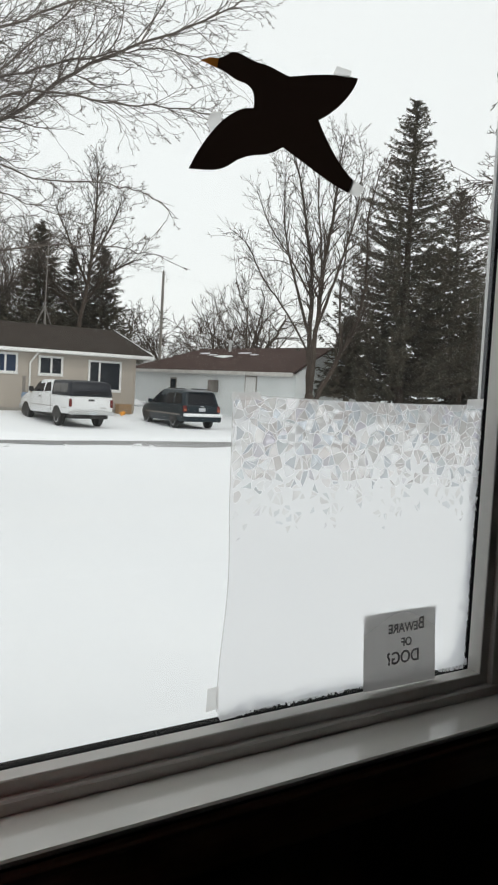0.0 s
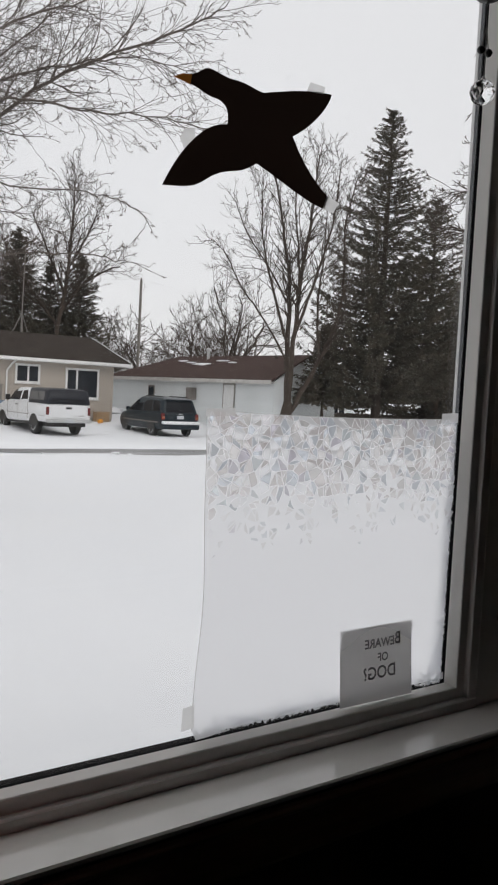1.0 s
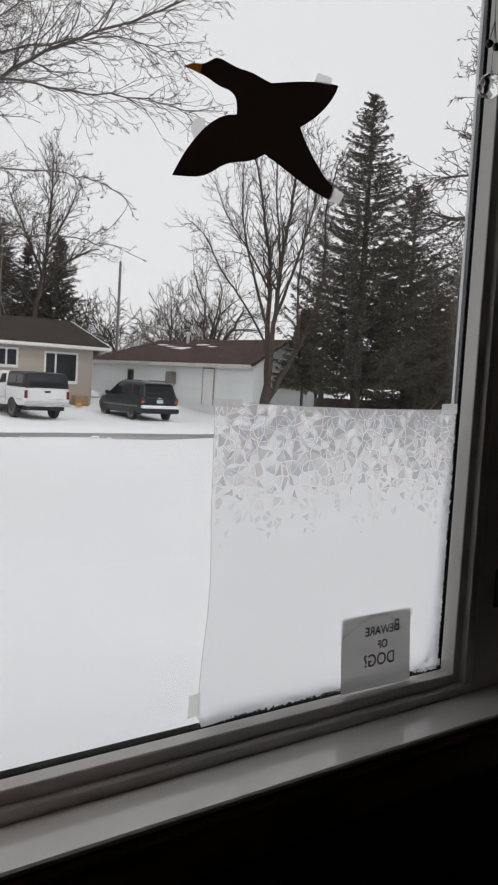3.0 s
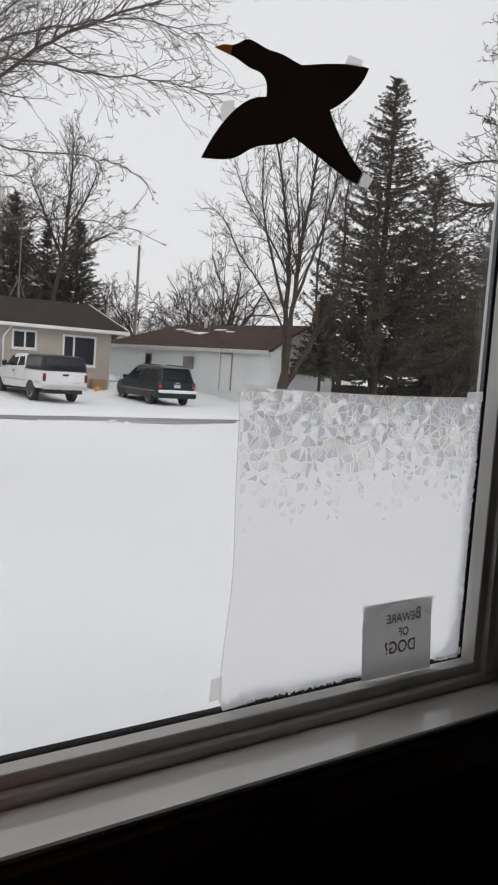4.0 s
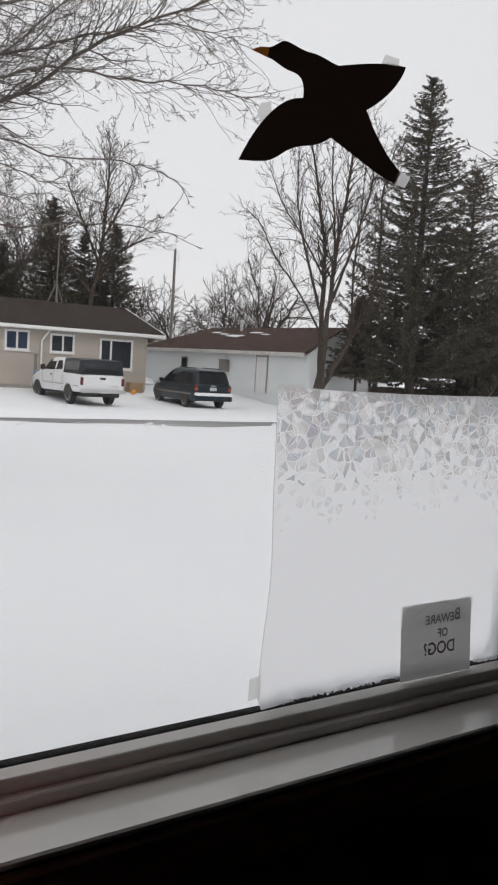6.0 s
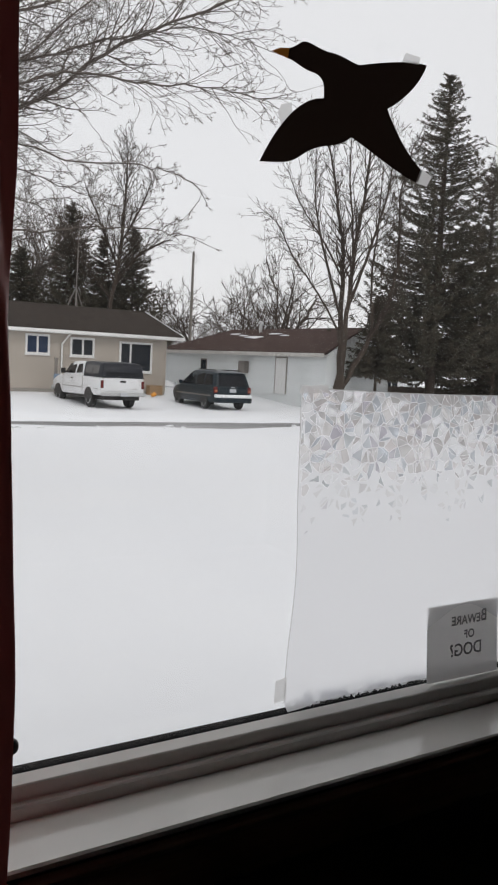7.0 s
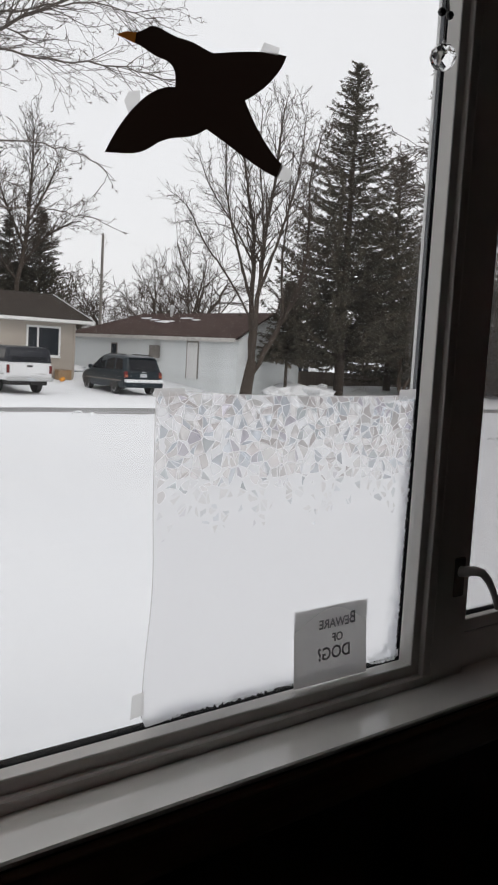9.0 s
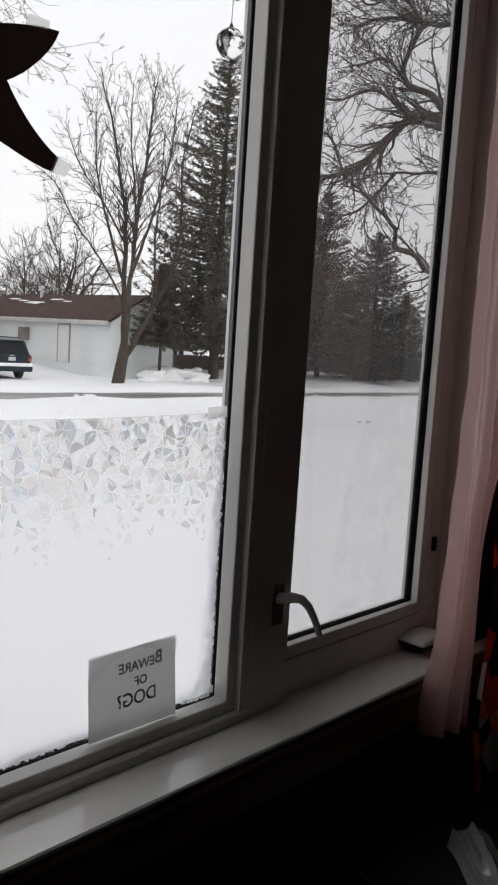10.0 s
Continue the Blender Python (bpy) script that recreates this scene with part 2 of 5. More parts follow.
def printed_cloth():
    """Cloth with a bold print of red, orange, white and black patches."""
    m = material("printed_cloth", (0.30, 0.03, 0.02), 0.9, spec=0.1)
    n, l = m.node_tree.nodes, m.node_tree.links
    v, r = n.new("ShaderNodeTexVoronoi"), n.new("ShaderNodeValToRGB")
    v.inputs["Scale"].default_value = 17
    co = n.new("ShaderNodeTexCoord")
    l.new(co.outputs["Object"], v.inputs["Vector"])
    r.color_ramp.interpolation = "CONSTANT"
    for p, c in ((0.0, (0.02, 0.012, 0.012)), (0.3, (0.55, 0.03, 0.02)), (0.6, (0.8, 0.2, 0.03)), (0.76, (0.7, 0.66, 0.64)), (0.86, (0.04, 0.02, 0.03))):
        e = r.color_ramp.elements.new(p) if p else r.color_ramp.elements[0]
        e.color = (*c, 1)
    sep = n.new("ShaderNodeSeparateColor")
    l.new(v.outputs["Color"], sep.inputs[0])
    l.new(sep.outputs[0], r.inputs[0])
    l.new(r.outputs[0], n["Principled BSDF"].inputs["Base Color"])
    back, both = n.new("ShaderNodeBsdfTranslucent"), n.new("ShaderNodeMixShader")
    l.new(r.outputs[0], back.inputs["Color"])
    both.inputs[0].default_value = 0.45
    l.new(n["Principled BSDF"].outputs[0], both.inputs[1])
    l.new(back.outputs[0], both.inputs[2])
    l.new(both.outputs[0], n["Material Output"].inputs["Surface"])
    return m


PRINT = printed_cloth()

# ---- builders ----


def thing(name, label, category, at=(0, 0, 0), turn=0, group="", kind=""):
    ob = new(name)
    ob.empty_display_size = 0.1
    ob.matrix_world = pose(*at, 0, 0, turn)
    return tagged(ob, label, category, group, kind)


def finish(bm, name, mat, smooth=False):
    bmesh.ops.recalc_face_normals(bm, faces=bm.faces)
    me = bpy.data.meshes.new(name)
    bm.to_mesh(me)
    bm.free()
    me.materials.append(mat)
    if smooth:
        for p in me.polygons:
            p.use_smooth = True
    if smooth == "soft":
        me.set_sharp_from_angle(angle=radians(38))
    return me


def part(name, bm, mat, parent, label="", smooth=False):
    ob = new(name, finish(bm, name, mat, smooth))
    ob.parent = parent
    return tagged(ob, label)


def lone(name, bm, mat, label, category, kind="", group="", smooth=False):
    return tagged(new(name, finish(bm, name, mat, smooth)), label, category, group, kind)


def box(bm, a, b, bevel=0.0, seg=1):
    c = [(x, y, z) for z in (a[2], b[2]) for y in (a[1], b[1]) for x in (a[0], b[0])]
    v = [bm.verts.new(p) for p in c]
    f = [bm.faces.new([v[i] for i in q]) for q in ((0, 2, 3, 1), (4, 5, 7, 6), (0, 1, 5, 4), (2, 6, 7, 3), (1, 3, 7, 5), (0, 4, 6, 2))]
    if bevel:
        edges = list({e for q in f for e in q.edges})
        bmesh.ops.bevel(bm, geom=edges, offset=bevel, segments=seg, affect="EDGES", profile=0.5)
    return bm


def boxes(*rows, bevel=0.0):
    bm = bmesh.new()
    for a, b in rows:
        box(bm, a, b, bevel)
    return bm


def prism(points, depth, bevel=0.0):
    """Points in 3D, pushed along depth."""
    bm = bmesh.new()
    a = [bm.verts.new(p) for p in points]
    b = [bm.verts.new(Vector(p) + Vector(depth)) for p in points]
    n = len(a)
    bm.faces.new(a)
    bm.faces.new(b[::-1])
    for i in range(n):
        bm.faces.new((a[i], b[i], b[(i + 1) % n], a[(i + 1) % n]))
    if bevel:
        bmesh.ops.bevel(bm, geom=bm.edges[:], offset=bevel, segments=2, affect="EDGES")
    return bm


def sheet(points):
    """One flat film, as thin as it is: points in 3D."""
    bm = bmesh.new()
    f = bm.faces.new([bm.verts.new(p) for p in points])
    f.normal_update()
    bmesh.ops.triangulate(bm, faces=[f])
    return bm


def bent_rod(points, radii, steps=12):
    """One smooth round rod through points."""
    bm = bmesh.new()
    pts = [Vector(p) for p in points]
    rings = []
    for i, (p, r) in enumerate(zip(pts, radii)):
        d = (pts[min(i + 1, len(pts) - 1)] - pts[max(i - 1, 0)]).normalized()
        u = d.cross(Vector((0, 1, 0.1))).normalized()
        w = d.cross(u)
        rings.append([bm.verts.new(p + (u * math.cos(k * math.tau / steps) + w * math.sin(k * math.tau / steps)) * r) for k in range(steps)])
    for a, b in zip(rings, rings[1:]):
        for k in range(steps):
            bm.faces.new((a[k], a[(k + 1) % steps], b[(k + 1) % steps], b[k]))
    bm.faces.new(rings[0])
    bm.faces.new(rings[-1][::-1])
    return bm


def lathe(profile, axis="z", steps=24):
    """Turn (radius, height) pairs about an axis through the origin."""
    bm = bmesh.new()
    rings = []
    for r, h in profile:
        ring = []
        for i in range(steps):
            c, s = r * math.cos(i * math.tau / steps), r * math.sin(i * math.tau / steps)
            ring.append(bm.verts.new({"z": (c, s, h), "x": (h, c, s), "y": (c, h, s)}[axis]))
        rings.append(ring)
    for p, q in zip(rings, rings[1:]):
        for i in range(steps):
            bm.faces.new((p[i], p[(i + 1) % steps], q[(i + 1) % steps], q[i]))
    bm.faces.new(rings[0])
    bm.faces.new(rings[-1][::-1])
    return bm


def moved(bm, m):
    bmesh.ops.transform(bm, matrix=m, verts=bm.verts)
    return bm


def ring_frame(profile, x0, x1, z0, z1):
    """A mitred frame round an opening in the xz plane; profile: (outward, y) pairs, closed."""
    bm = bmesh.new()
    loops = []
    for o, y in profile:
        loops.append([bm.verts.new(p) for p in ((x0 - o, y, z0 - o), (x1 + o, y, z0 - o), (x1 + o, y, z1 + o), (x0 - o, y, z1 + o))])
    for i in range(len(loops)):
        p, q = loops[i], loops[(i + 1) % len(loops)]
        for k in range(4):
            bm.faces.new((p[k], p[(k + 1) % 4], q[(k + 1) % 4], q[k]))
    return bm


def tubes(segs, name, mat, sides=5):
    """One mesh of tapered sticks from (p, q, r, s) rows."""
    p = np.array([s[0] for s in segs], float)
    q = np.array([s[1] for s in segs], float)
    r = np.array([s[2] for s in segs], float)[:, None, None]
    t = np.array([s[3] for s in segs], float)[:, None, None]
    d = q - p
    d /= np.linalg.norm(d, axis=1, keepdims=True) + 1e-9
    h = np.where(np.abs(d[:, 2:3]) < 0.9, np.array([[0, 0, 1.0]]), np.array([[1.0, 0, 0]]))
    u = np.cross(d, h)
    u /= np.linalg.norm(u, axis=1, keepdims=True)
    w = np.cross(d, u)
    a = np.arange(sides) * math.tau / sides
    o = u[:, None] * np.cos(a)[None, :, None] + w[:, None] * np.sin(a)[None, :, None]
    v = np.concatenate((p[:, None] + o * r, (q + d * 0.45 * t[:, 0])[:, None] + o * t), 1).reshape(-1, 3)
    k = np.arange(sides)
    f = np.stack((k, (k + 1) % sides, (k + 1) % sides + sides, k + sides), 1)[None] + (np.arange(len(p)) * 2 * sides)[:, None, None]
    me = bpy.data.meshes.new(name)
    me.from_pydata(v.tolist(), [], f.reshape(-1, 4).tolist())
    me.materials.append(mat)
    for g in me.polygons:
        g.use_smooth = True
    return me


def held(name, me, parent, label=""):
    ob = new(name, me)
    ob.parent = parent
    return tagged(ob, label)


def rnd(rng, k=1.0):
    return Vector((rng.gauss(0, 1), rng.gauss(0, 1), rng.gauss(0, 1))) * k


def grow(out, p, d, length, r, level, rng, wig=0.16, up=0.04, fork=0.55, spread=0.75, thin=0.012, step=0.35, share=0.5):
    """A limb and its side branches, level by level; out[level] gathers the sticks."""
    n = max(3, int(length / step))
    d = d.normalized()
    for i in range(n):
        f = (i + 1) / n
        d = (d + rnd(rng, wig) + Vector((0, 0, up))).normalized()
        q = p + d * (length / n)
        ra, rb = r * (1 - 0.8 * (f - 1 / n)), r * (1 - 0.8 * f)
        out.setdefault(level, []).append((p[:], q[:], max(ra, thin * 0.6), max(rb, thin * 0.45)))
        p = q
        if level > 0 and f > 0.15 and rng.random() < fork:
            s = d.cross(rnd(rng)).normalized()
            grow(out, p, d + s * (spread * rng.uniform(0.6, 1.3)), length * rng.uniform(0.3, share) * (1.15 - 0.5 * f), max(rb * 0.6, thin * 0.6), level - 1, rng, wig, up, fork, spread, thin, step * 0.72, share)
    return p


def limb(out, points, r0, r1, level, rng, each=0.4, length=1.5, bare=0.0, **kw):
    """A limb along given points, with side branches; returns nothing."""
    pts = [Vector(p) for p in points]
    fine = []
    for i in range(len(pts) - 1):
        a, b = pts[max(i - 1, 0)], pts[min(i + 2, len(pts) - 1)]
        p, q = pts[i], pts[i + 1]
        for k in range(6):
            t = k / 6
            m0, m1 = (q - a) / 2, (b - p) / 2
            fine.append(p * (2 * t**3 - 3 * t**2 + 1) + m0 * (t**3 - 2 * t**2 + t) + q * (-2 * t**3 + 3 * t**2) + m1 * (t**3 - t**2))
    fine.append(pts[-1])
    n = len(fine) - 1
    for i in range(1, n):
        fine[i] = fine[i] + rnd(rng, 0.007 * (pts[-1] - pts[0]).length / 4)
    run = 0
    for i in range(n):
        p, q = fine[i], fine[i + 1]
        ra, rb = r0 + (r1 - r0) * i / n, r0 + (r1 - r0) * (i + 1) / n
        out.setdefault(9, []).append((p[:], q[:], ra, rb))
        run += (q - p).length
        while run > each:
            run -= each * rng.uniform(0.7, 1.3)
            if i < bare * n:
                continue
            d = (q - p).normalized()
            s = d.cross(rnd(rng)).normalized()
            grow(out, q, d + s * rng.uniform(0.25, 0.85), length * rng.uniform(0.5, 1.2) * (1.1 - 0.5 * i / n), max(rb * 0.5, 0.008), level, rng, **kw)


def bare_tree(name, label, at, stems, rng, mat, level=3, **kw):
    """stems: (lean x, lean y, length, radius) rows from one foot."""
    t = thing(name, label, "tree", at)
    out = {}
    for lx, ly, length, r in stems:
        grow(out, Vector((0, 0, -0.15)), Vector((lx, ly, 1)), length, r, level, rng, **kw)
    thick = [s for k, v in out.items() for s in v if k >= level - 1]
    fine = [s for k, v in out.items() for s in v if k < level - 1]
    held("trunk", tubes(thick, "trunk", mat, 7), t)
    if fine:
        held("crown", tubes(fine, "crown", mat, 3), t, "bare grey-brown twigs")
    return t


def spruce(at, height, spread, rng, label, lean=0.0, dense=1.0, bare=0.085):
    t = thing("spruce_tree", label, "tree", at)
    sticks = [((0, 0, -0.2), (lean * 0.5, 0, height * 0.5), height * 0.016, height * 0.010), ((lean * 0.5, 0, height * 0.5), (lean, 0, height), height * 0.010, 0.01)]
    held("trunk", tubes(sticks, "trunk", BARK, 8), t)
    base, dirs, lens = [], [], []
    wood = []
    z = height * bare
    while z < height * 0.99:
        f = z / height
        reach = spread * (1 - f) ** 0.82 * (0.55 + 0.45 * min(1, f / 0.14)) + 0.12
        count = max(4, int((15 - 7 * f) * dense))
        for k in range(count):
            if rng.random() < 0.10 + 0.35 * (noise.noise(Vector((z * 1.9, at[0], 3.0))) > 0.22):
                continue
            a = rng.uniform(0, math.tau)
            ln = reach * rng.uniform(0.6, 1.1) * (1.03 + 0.42 * noise.noise(Vector((math.cos(a) * 1.3, math.sin(a) * 1.3, z * 0.55 + at[0]))))
            droop = -0.48 + 0.82 * f + rng.gauss(0, 0.10)
            d = Vector((math.cos(a), math.sin(a), droop)).normalized()
            p = Vector((lean * f, 0, z + rng.gauss(0, 0.12)))
            steps = max(3, int(ln / 0.26))
            for i in range(steps):
                d = (d + Vector((0, 0, 0.055)) + rnd(rng, 0.03)).normalized()
                q = p + d * (ln / steps)
                wood.append((p[:], q[:], 0.020 * (1 - i / steps) + 0.004, 0.016 * (1 - i / steps) + 0.003))
                p = q
                g = (i + 1) / steps
                if g > 0.22:
                    for _ in range(9 if g < 0.95 else 13):
                        side = d.cross(Vector((0, 0, 1))) * rng.uniform(-1.0, 1.0)
                        base.append(p - d * rng.random() * 0.2)
                        dirs.append((d * rng.uniform(0.4, 1.0) + side + Vector((0, 0, rng.uniform(-0.95, 0.10)))).normalized())
                        lens.append(rng.uniform(0.12, 0.33) * (0.55 + 0.45 * (1 - f)))
        z += height * 0.0175 * rng.uniform(0.7, 1.3)
    held("branches", tubes(wood, "branches", BARK, 3), t)
    b, d, ln = np.array([v[:] for v in base]), np.array([v[:] for v in dirs]), np.array(lens)[:, None]
    nr = np.random.RandomState(rng.randrange(9999))
    verts, faces = [], []
    n = len(b)
    for turn in range(2):
        s = np.cross(d, nr.normal(size=(n, 3)))
        s /= np.linalg.norm(s, axis=1, keepdims=True) + 1e-9
        w = ln * nr.uniform(0.06, 0.13, (n, 1))
        off = nr.normal(size=(n, 3)) * ln * 0.12
        quad = np.stack((b + off, b + off + d * ln * 0.45 + s * w, b + off + d * ln, b + off + d * ln * 0.5 - s * w), 1)
        faces.append(np.arange(n * 4).reshape(-1, 4) + len(verts) * n * 4)
        verts.append(quad.reshape(-1, 3))
    me = bpy.data.meshes.new("crown")
    me.from_pydata(np.concatenate(verts).tolist(), [], np.concatenate(faces).tolist())
    me.materials.append(NEEDLE)
    held("crown", me, t, "dark green drooping needled boughs")
    return t

# ---- ground and road ----


def ease(v, a, b):
    t = min(1.0, max(0.0, (v - a) / (b - a)))
    return t * t * (3 - 2 * t)


def lie(x, y):
    """Height of the snow at a place."""
    z = -1.6 + 0.33 * ease(y, 32.5, 38) + 0.16 * ease(x, 19.5, 22) * ease(y, 26, 28.5) + 0.35 * ease(x, 25, 36) * ease(y, 25.5, 31)
    drive = ease(x, 8.0, 9.5) * (1 - ease(x, 20, 21.5))
    n1 = noise.noise(Vector((x * 0.35, y * 0.35, 1.0)))
    n2 = noise.noise(Vector((x * 1.6, y * 1.6, 5.0)))
    near = ease(y, 19.5, 21.6) * (1 - ease(y, 21.9, 22.3))
    far = ease(y, 25.4, 26.1) * (1 - ease(y, 26.4, 28.5))
    z += near * (0.035 + 0.05 * n2 + 0.03 * n1) + far * (1 - 0.8 * drive) * (0.15 + 0.09 * n1 + 0.05 * n2)
    z -= 0.10 * ease(y, 21.9, 22.5) * (1 - ease(y, 25.3, 25.8))
    z += 0.035 * n1 + 0.008 * n2
    return z


def build_ground():
    xs = [-1500, -600, -250, -120, -70] + [-40 + 0.8 * i for i in range(176)] + [115, 150, 250, 600, 1500]
    ys = [-1500, -500, -150, -40, -8] + [0.6 * i for i in range(34)] + [20.4 + 0.2 * i for i in range(45)] + [29.6 + 0.8 * i for i in range(40)] + [70, 100, 180, 400, 900, 1800]
    v = [(x, y, lie(x, y)) for y in ys for x in xs]
    w = len(xs)
    f = [(j * w + i, j * w + i + 1, (j + 1) * w + i + 1, (j + 1) * w + i) for j in range(len(ys) - 1) for i in range(w - 1)]
    me = bpy.data.meshes.new("ground")
    me.from_pydata(v, [], f)
    me.materials.append(SNOW)
    for p in me.polygons:
        p.use_smooth = True
    tagged(new("ground", me), "smooth white snow covering the yards", "snow", kind="structure")


build_ground()


def build_road():
    bm = bmesh.new()
    rows = []
    for i in range(240):
        x = -60 + 0.9 * i
        a = 22.35 + 1.9 * (1 - ease(x, 7, 15)) + 0.2 * noise.noise(Vector((x * 0.5, 0, 0)))
        b = 25.55 + 0.25 * noise.noise(Vector((x * 0.5, 9, 0)))
        rows.append([bm.verts.new((x, y, -1.65 - 0.05 * abs(2 * k - 1))) for k, y in ((0, a), (0.5, (a + b) / 2), (1, b))])
    for p, q in zip(rows, rows[1:]):
        for k in range(2):
            bm.faces.new((p[k], q[k], q[k + 1], p[k + 1]))
    lone("road", bm, ROAD, "grey plowed street dusted with packed snow", "road", "structure", smooth=True)


build_road()


def clump(x, y, size, rng, z=None, flat=0.5, name="snow_clump", label="rough lump of plowed snow on the bank"):
    bm = bmesh.new()
    bmesh.ops.create_icosphere(bm, subdivisions=3, radius=size)
    s = rng.uniform(0, 99)
    for v in bm.verts:
        k = 1 + 0.7 * noise.noise(Vector((v.co / size * 1.6)[:]) + Vector((s, s, s))) + 0.2 * noise.noise(Vector((v.co / size * 4)[:]) + Vector((s, 0, s)))
        v.co = Vector((v.co.x * k * rng.uniform(0.98, 1.02), v.co.y * k, v.co.z * k * flat))
    ob = lone(name, bm, CLUMP, label, "snow", group="snow lumps", smooth=True)
    ob.location = (x, y, (lie(x, y) if z is None else z) + size * flat * 0.3)
    return ob


RN = random.Random(5)
for _ in range(30):
    x = RN.uniform(4, 42)
    clump(x, 21.9 + RN.gauss(0, 0.15), RN.uniform(0.04, 0.12), RN)
for x, y, s in ((22.7, 27.3, 0.34), (24.6, 29.2, 0.7), (25.8, 29.6, 0.9), (27.4, 29.6, 0.8), (23.6, 28.2, 0.4), (26.7, 29.2, 0.9), (19.4, 13.5, 0.12), (19.9, 13.6, 0.09), (21.6, 44.6, 0.55), (22.2, 45.2, 0.5)):
    clump(x, y, s, RN)

# ---- buildings across the street ----


def siding(parent, a, b, z0, z1, out, mat, pitch=0.2, lap=0.024):
    """Lapped boards along a wall from a to b (xy), standing off towards out."""
    a, b, out = Vector((*a, 0)), Vector((*b, 0)), Vector((*out, 0))
    mesh = None
    n = int(round((z1 - z0) / pitch))
    h = (z1 - z0) / n
    for i in range(n):
        if mesh is None:
            d = b - a
            bm = bmesh.new()
            prof = ((0.002, h), (0.008, h), (lap, 0), (0.002, 0))
            p = [bm.verts.new(out * o + Vector((0, 0, z))) for o, z in prof]
            q = [bm.verts.new(out * o + Vector((0, 0, z)) + d) for o, z in prof]
            bm.faces.new(p)
            bm.faces.new(q[::-1])
            for k in range(4):
                bm.faces.new((p[k], p[(k + 1) % 4], q[(k + 1) % 4], q[k]))
            mesh = finish(bm, "siding_board", mat)
        ob = new("siding_board", mesh)
        ob.parent = parent
        ob.location = a + Vector((0, 0, z0 + i * h))


def house_window(parent, x0, x1, z0, z1, y, splits, pane):
    w = 0.10
    fr = bmesh.new()
    for a, b in (((x0, z0), (x1, z0 + w)), ((x0, z1 - w), (x1, z1)), ((x0, z0 + w), (x0 + w, z1 - w)), ((x1 - w, z0 + w), (x1, z1 - w))):
        box(fr, (a[0], y - 0.075, a[1]), (b[0], y + 0.02, b[1]), 0.006)
    for s in splits:
        box(fr, (s - 0.045, y - 0.07, z0 + w), (s + 0.045, y + 0.02, z1 - w), 0.006)
    win = part("window", fr, TRIM, parent, "white vinyl window")
    edges = [x0 + w, *[e for s in splits for e in (s - 0.045, s + 0.045)], x1 - w]
    for i in range(0, len(edges), 2):
        part("pane", boxes(((edges[i], y - 0.045, z0 + w), (edges[i + 1], y - 0.04, z1 - w))), pane, win)
    part("sill", boxes(((x0 - 0.03, y - 0.10, z0 - 0.04), (x1 + 0.03, y + 0.02, z0 - 0.002)), bevel=0.005), TRIM, win)


def roof_slab(bm, quad, up=0.1):
    a = [bm.verts.new(p) for p in quad]
    b = [bm.verts.new((p[0], p[1], p[2] + up)) for p in quad]
    n = len(quad)
    bm.faces.new(a[::-1])
    bm.faces.new(b)
    for i in range(n):
        bm.faces.new((a[i], a[(i + 1) % n], b[(i + 1) % n], b[i]))


def beige_house():
    h = thing("house", "single-storey beige-sided house with dark brown gable roof", "house")
    x0, x1, y0, y1 = 1.0, 18.1, 37.6, 46.1
    part("wall", boxes(((x0, y0, -1.9), (x1, y1, 1.5))), BEIGE, h)
    part("foundation", boxes(((x0 - 0.02, y0 - 0.03, -1.9), (x1 + 0.02, y0 - 0.003, -1.12))), CONCRETE, h, "grey concrete footing")
    siding(h, (x0, y0), (x1, y0), -1.1, 1.5, (0, -1), BEIGE, lap=0.013)
    for x in (x1 - 0.04,):
        part("corner_board", boxes(((x, y0 - 0.045, -1.15), (x + 0.09, y0 + 0.05, 1.5))), BEIGE, h)
    g = prism([(x1 - 0.02, y0, 1.5), (x1 - 0.02, y1, 1.5), (x1 - 0.02, (y0 + y1) / 2, 2.9)], (-0.12, 0, 0))
    part("gable", g, BEIGE, h)
    rf = bmesh.new()
    roof_slab(rf, [(x0 - 0.6, y0 - 0.55, 1.60), (x1 + 0.75, y0 - 0.55, 1.60), (x1 + 0.75, 41.85, 3.02), (x0 - 0.6, 41.85, 3.02)])
    roof_slab(rf, [(x0 - 0.6, 41.85, 3.02), (x1 + 0.75, 41.85, 3.02), (x1 + 0.75, y1 + 0.55, 1.60), (x0 - 0.6, y1 + 0.55, 1.60)])
    part("roof", rf, ROOF_DARK, h, "dark brown shingled gable roof")
    part("soffit", boxes(((x0 - 0.6, y0 - 0.5, 1.5), (x1 + 0.7, y0 - 0.003, 1.53))), TRIM, h)
    part("gutter", boxes(((x0 - 0.6, y0 - 0.66, 1.5), (x1 + 0.75, y0 - 0.56, 1.66)), bevel=0.02), TRIM, h, "white metal gutter")
    part("bargeboard", prism([(x1 + 0.76, y0 - 0.6, 1.52), (x1 + 0.76, 41.85, 2.94), (x1 + 0.76, 41.85, 3.14), (x1 + 0.76, y0 - 0.6, 1.70)], (0.03, 0, 0)), TRIM, h)
    house_window(h, 10.85, 12.02, 0.46, 1.42, y0, [11.43], PANE_BLUE)
    house_window(h, 13.02, 14.25, 0.45, 1.37, y0, [13.66], PANE_DARK)
    house_window(h, 15.56, 17.35, -0.2, 1.31, y0, [16.16], PANE_DARK)
    pipe = [((12.60, y0 - 0.1, -1.3), (12.60, y0 - 0.1, 1.0), 0.045, 0.045), ((12.60, y0 - 0.1, 1.0), (12.80, y0 - 0.3, 1.36), 0.045, 0.045), ((12.80, y0 - 0.3, 1.36), (12.84, y0 - 0.6, 1.5), 0.045, 0.045)]
    held("downspout", tubes(pipe, "downspout", TRIM, 8), h, "white downspout with an elbow")


beige_house()


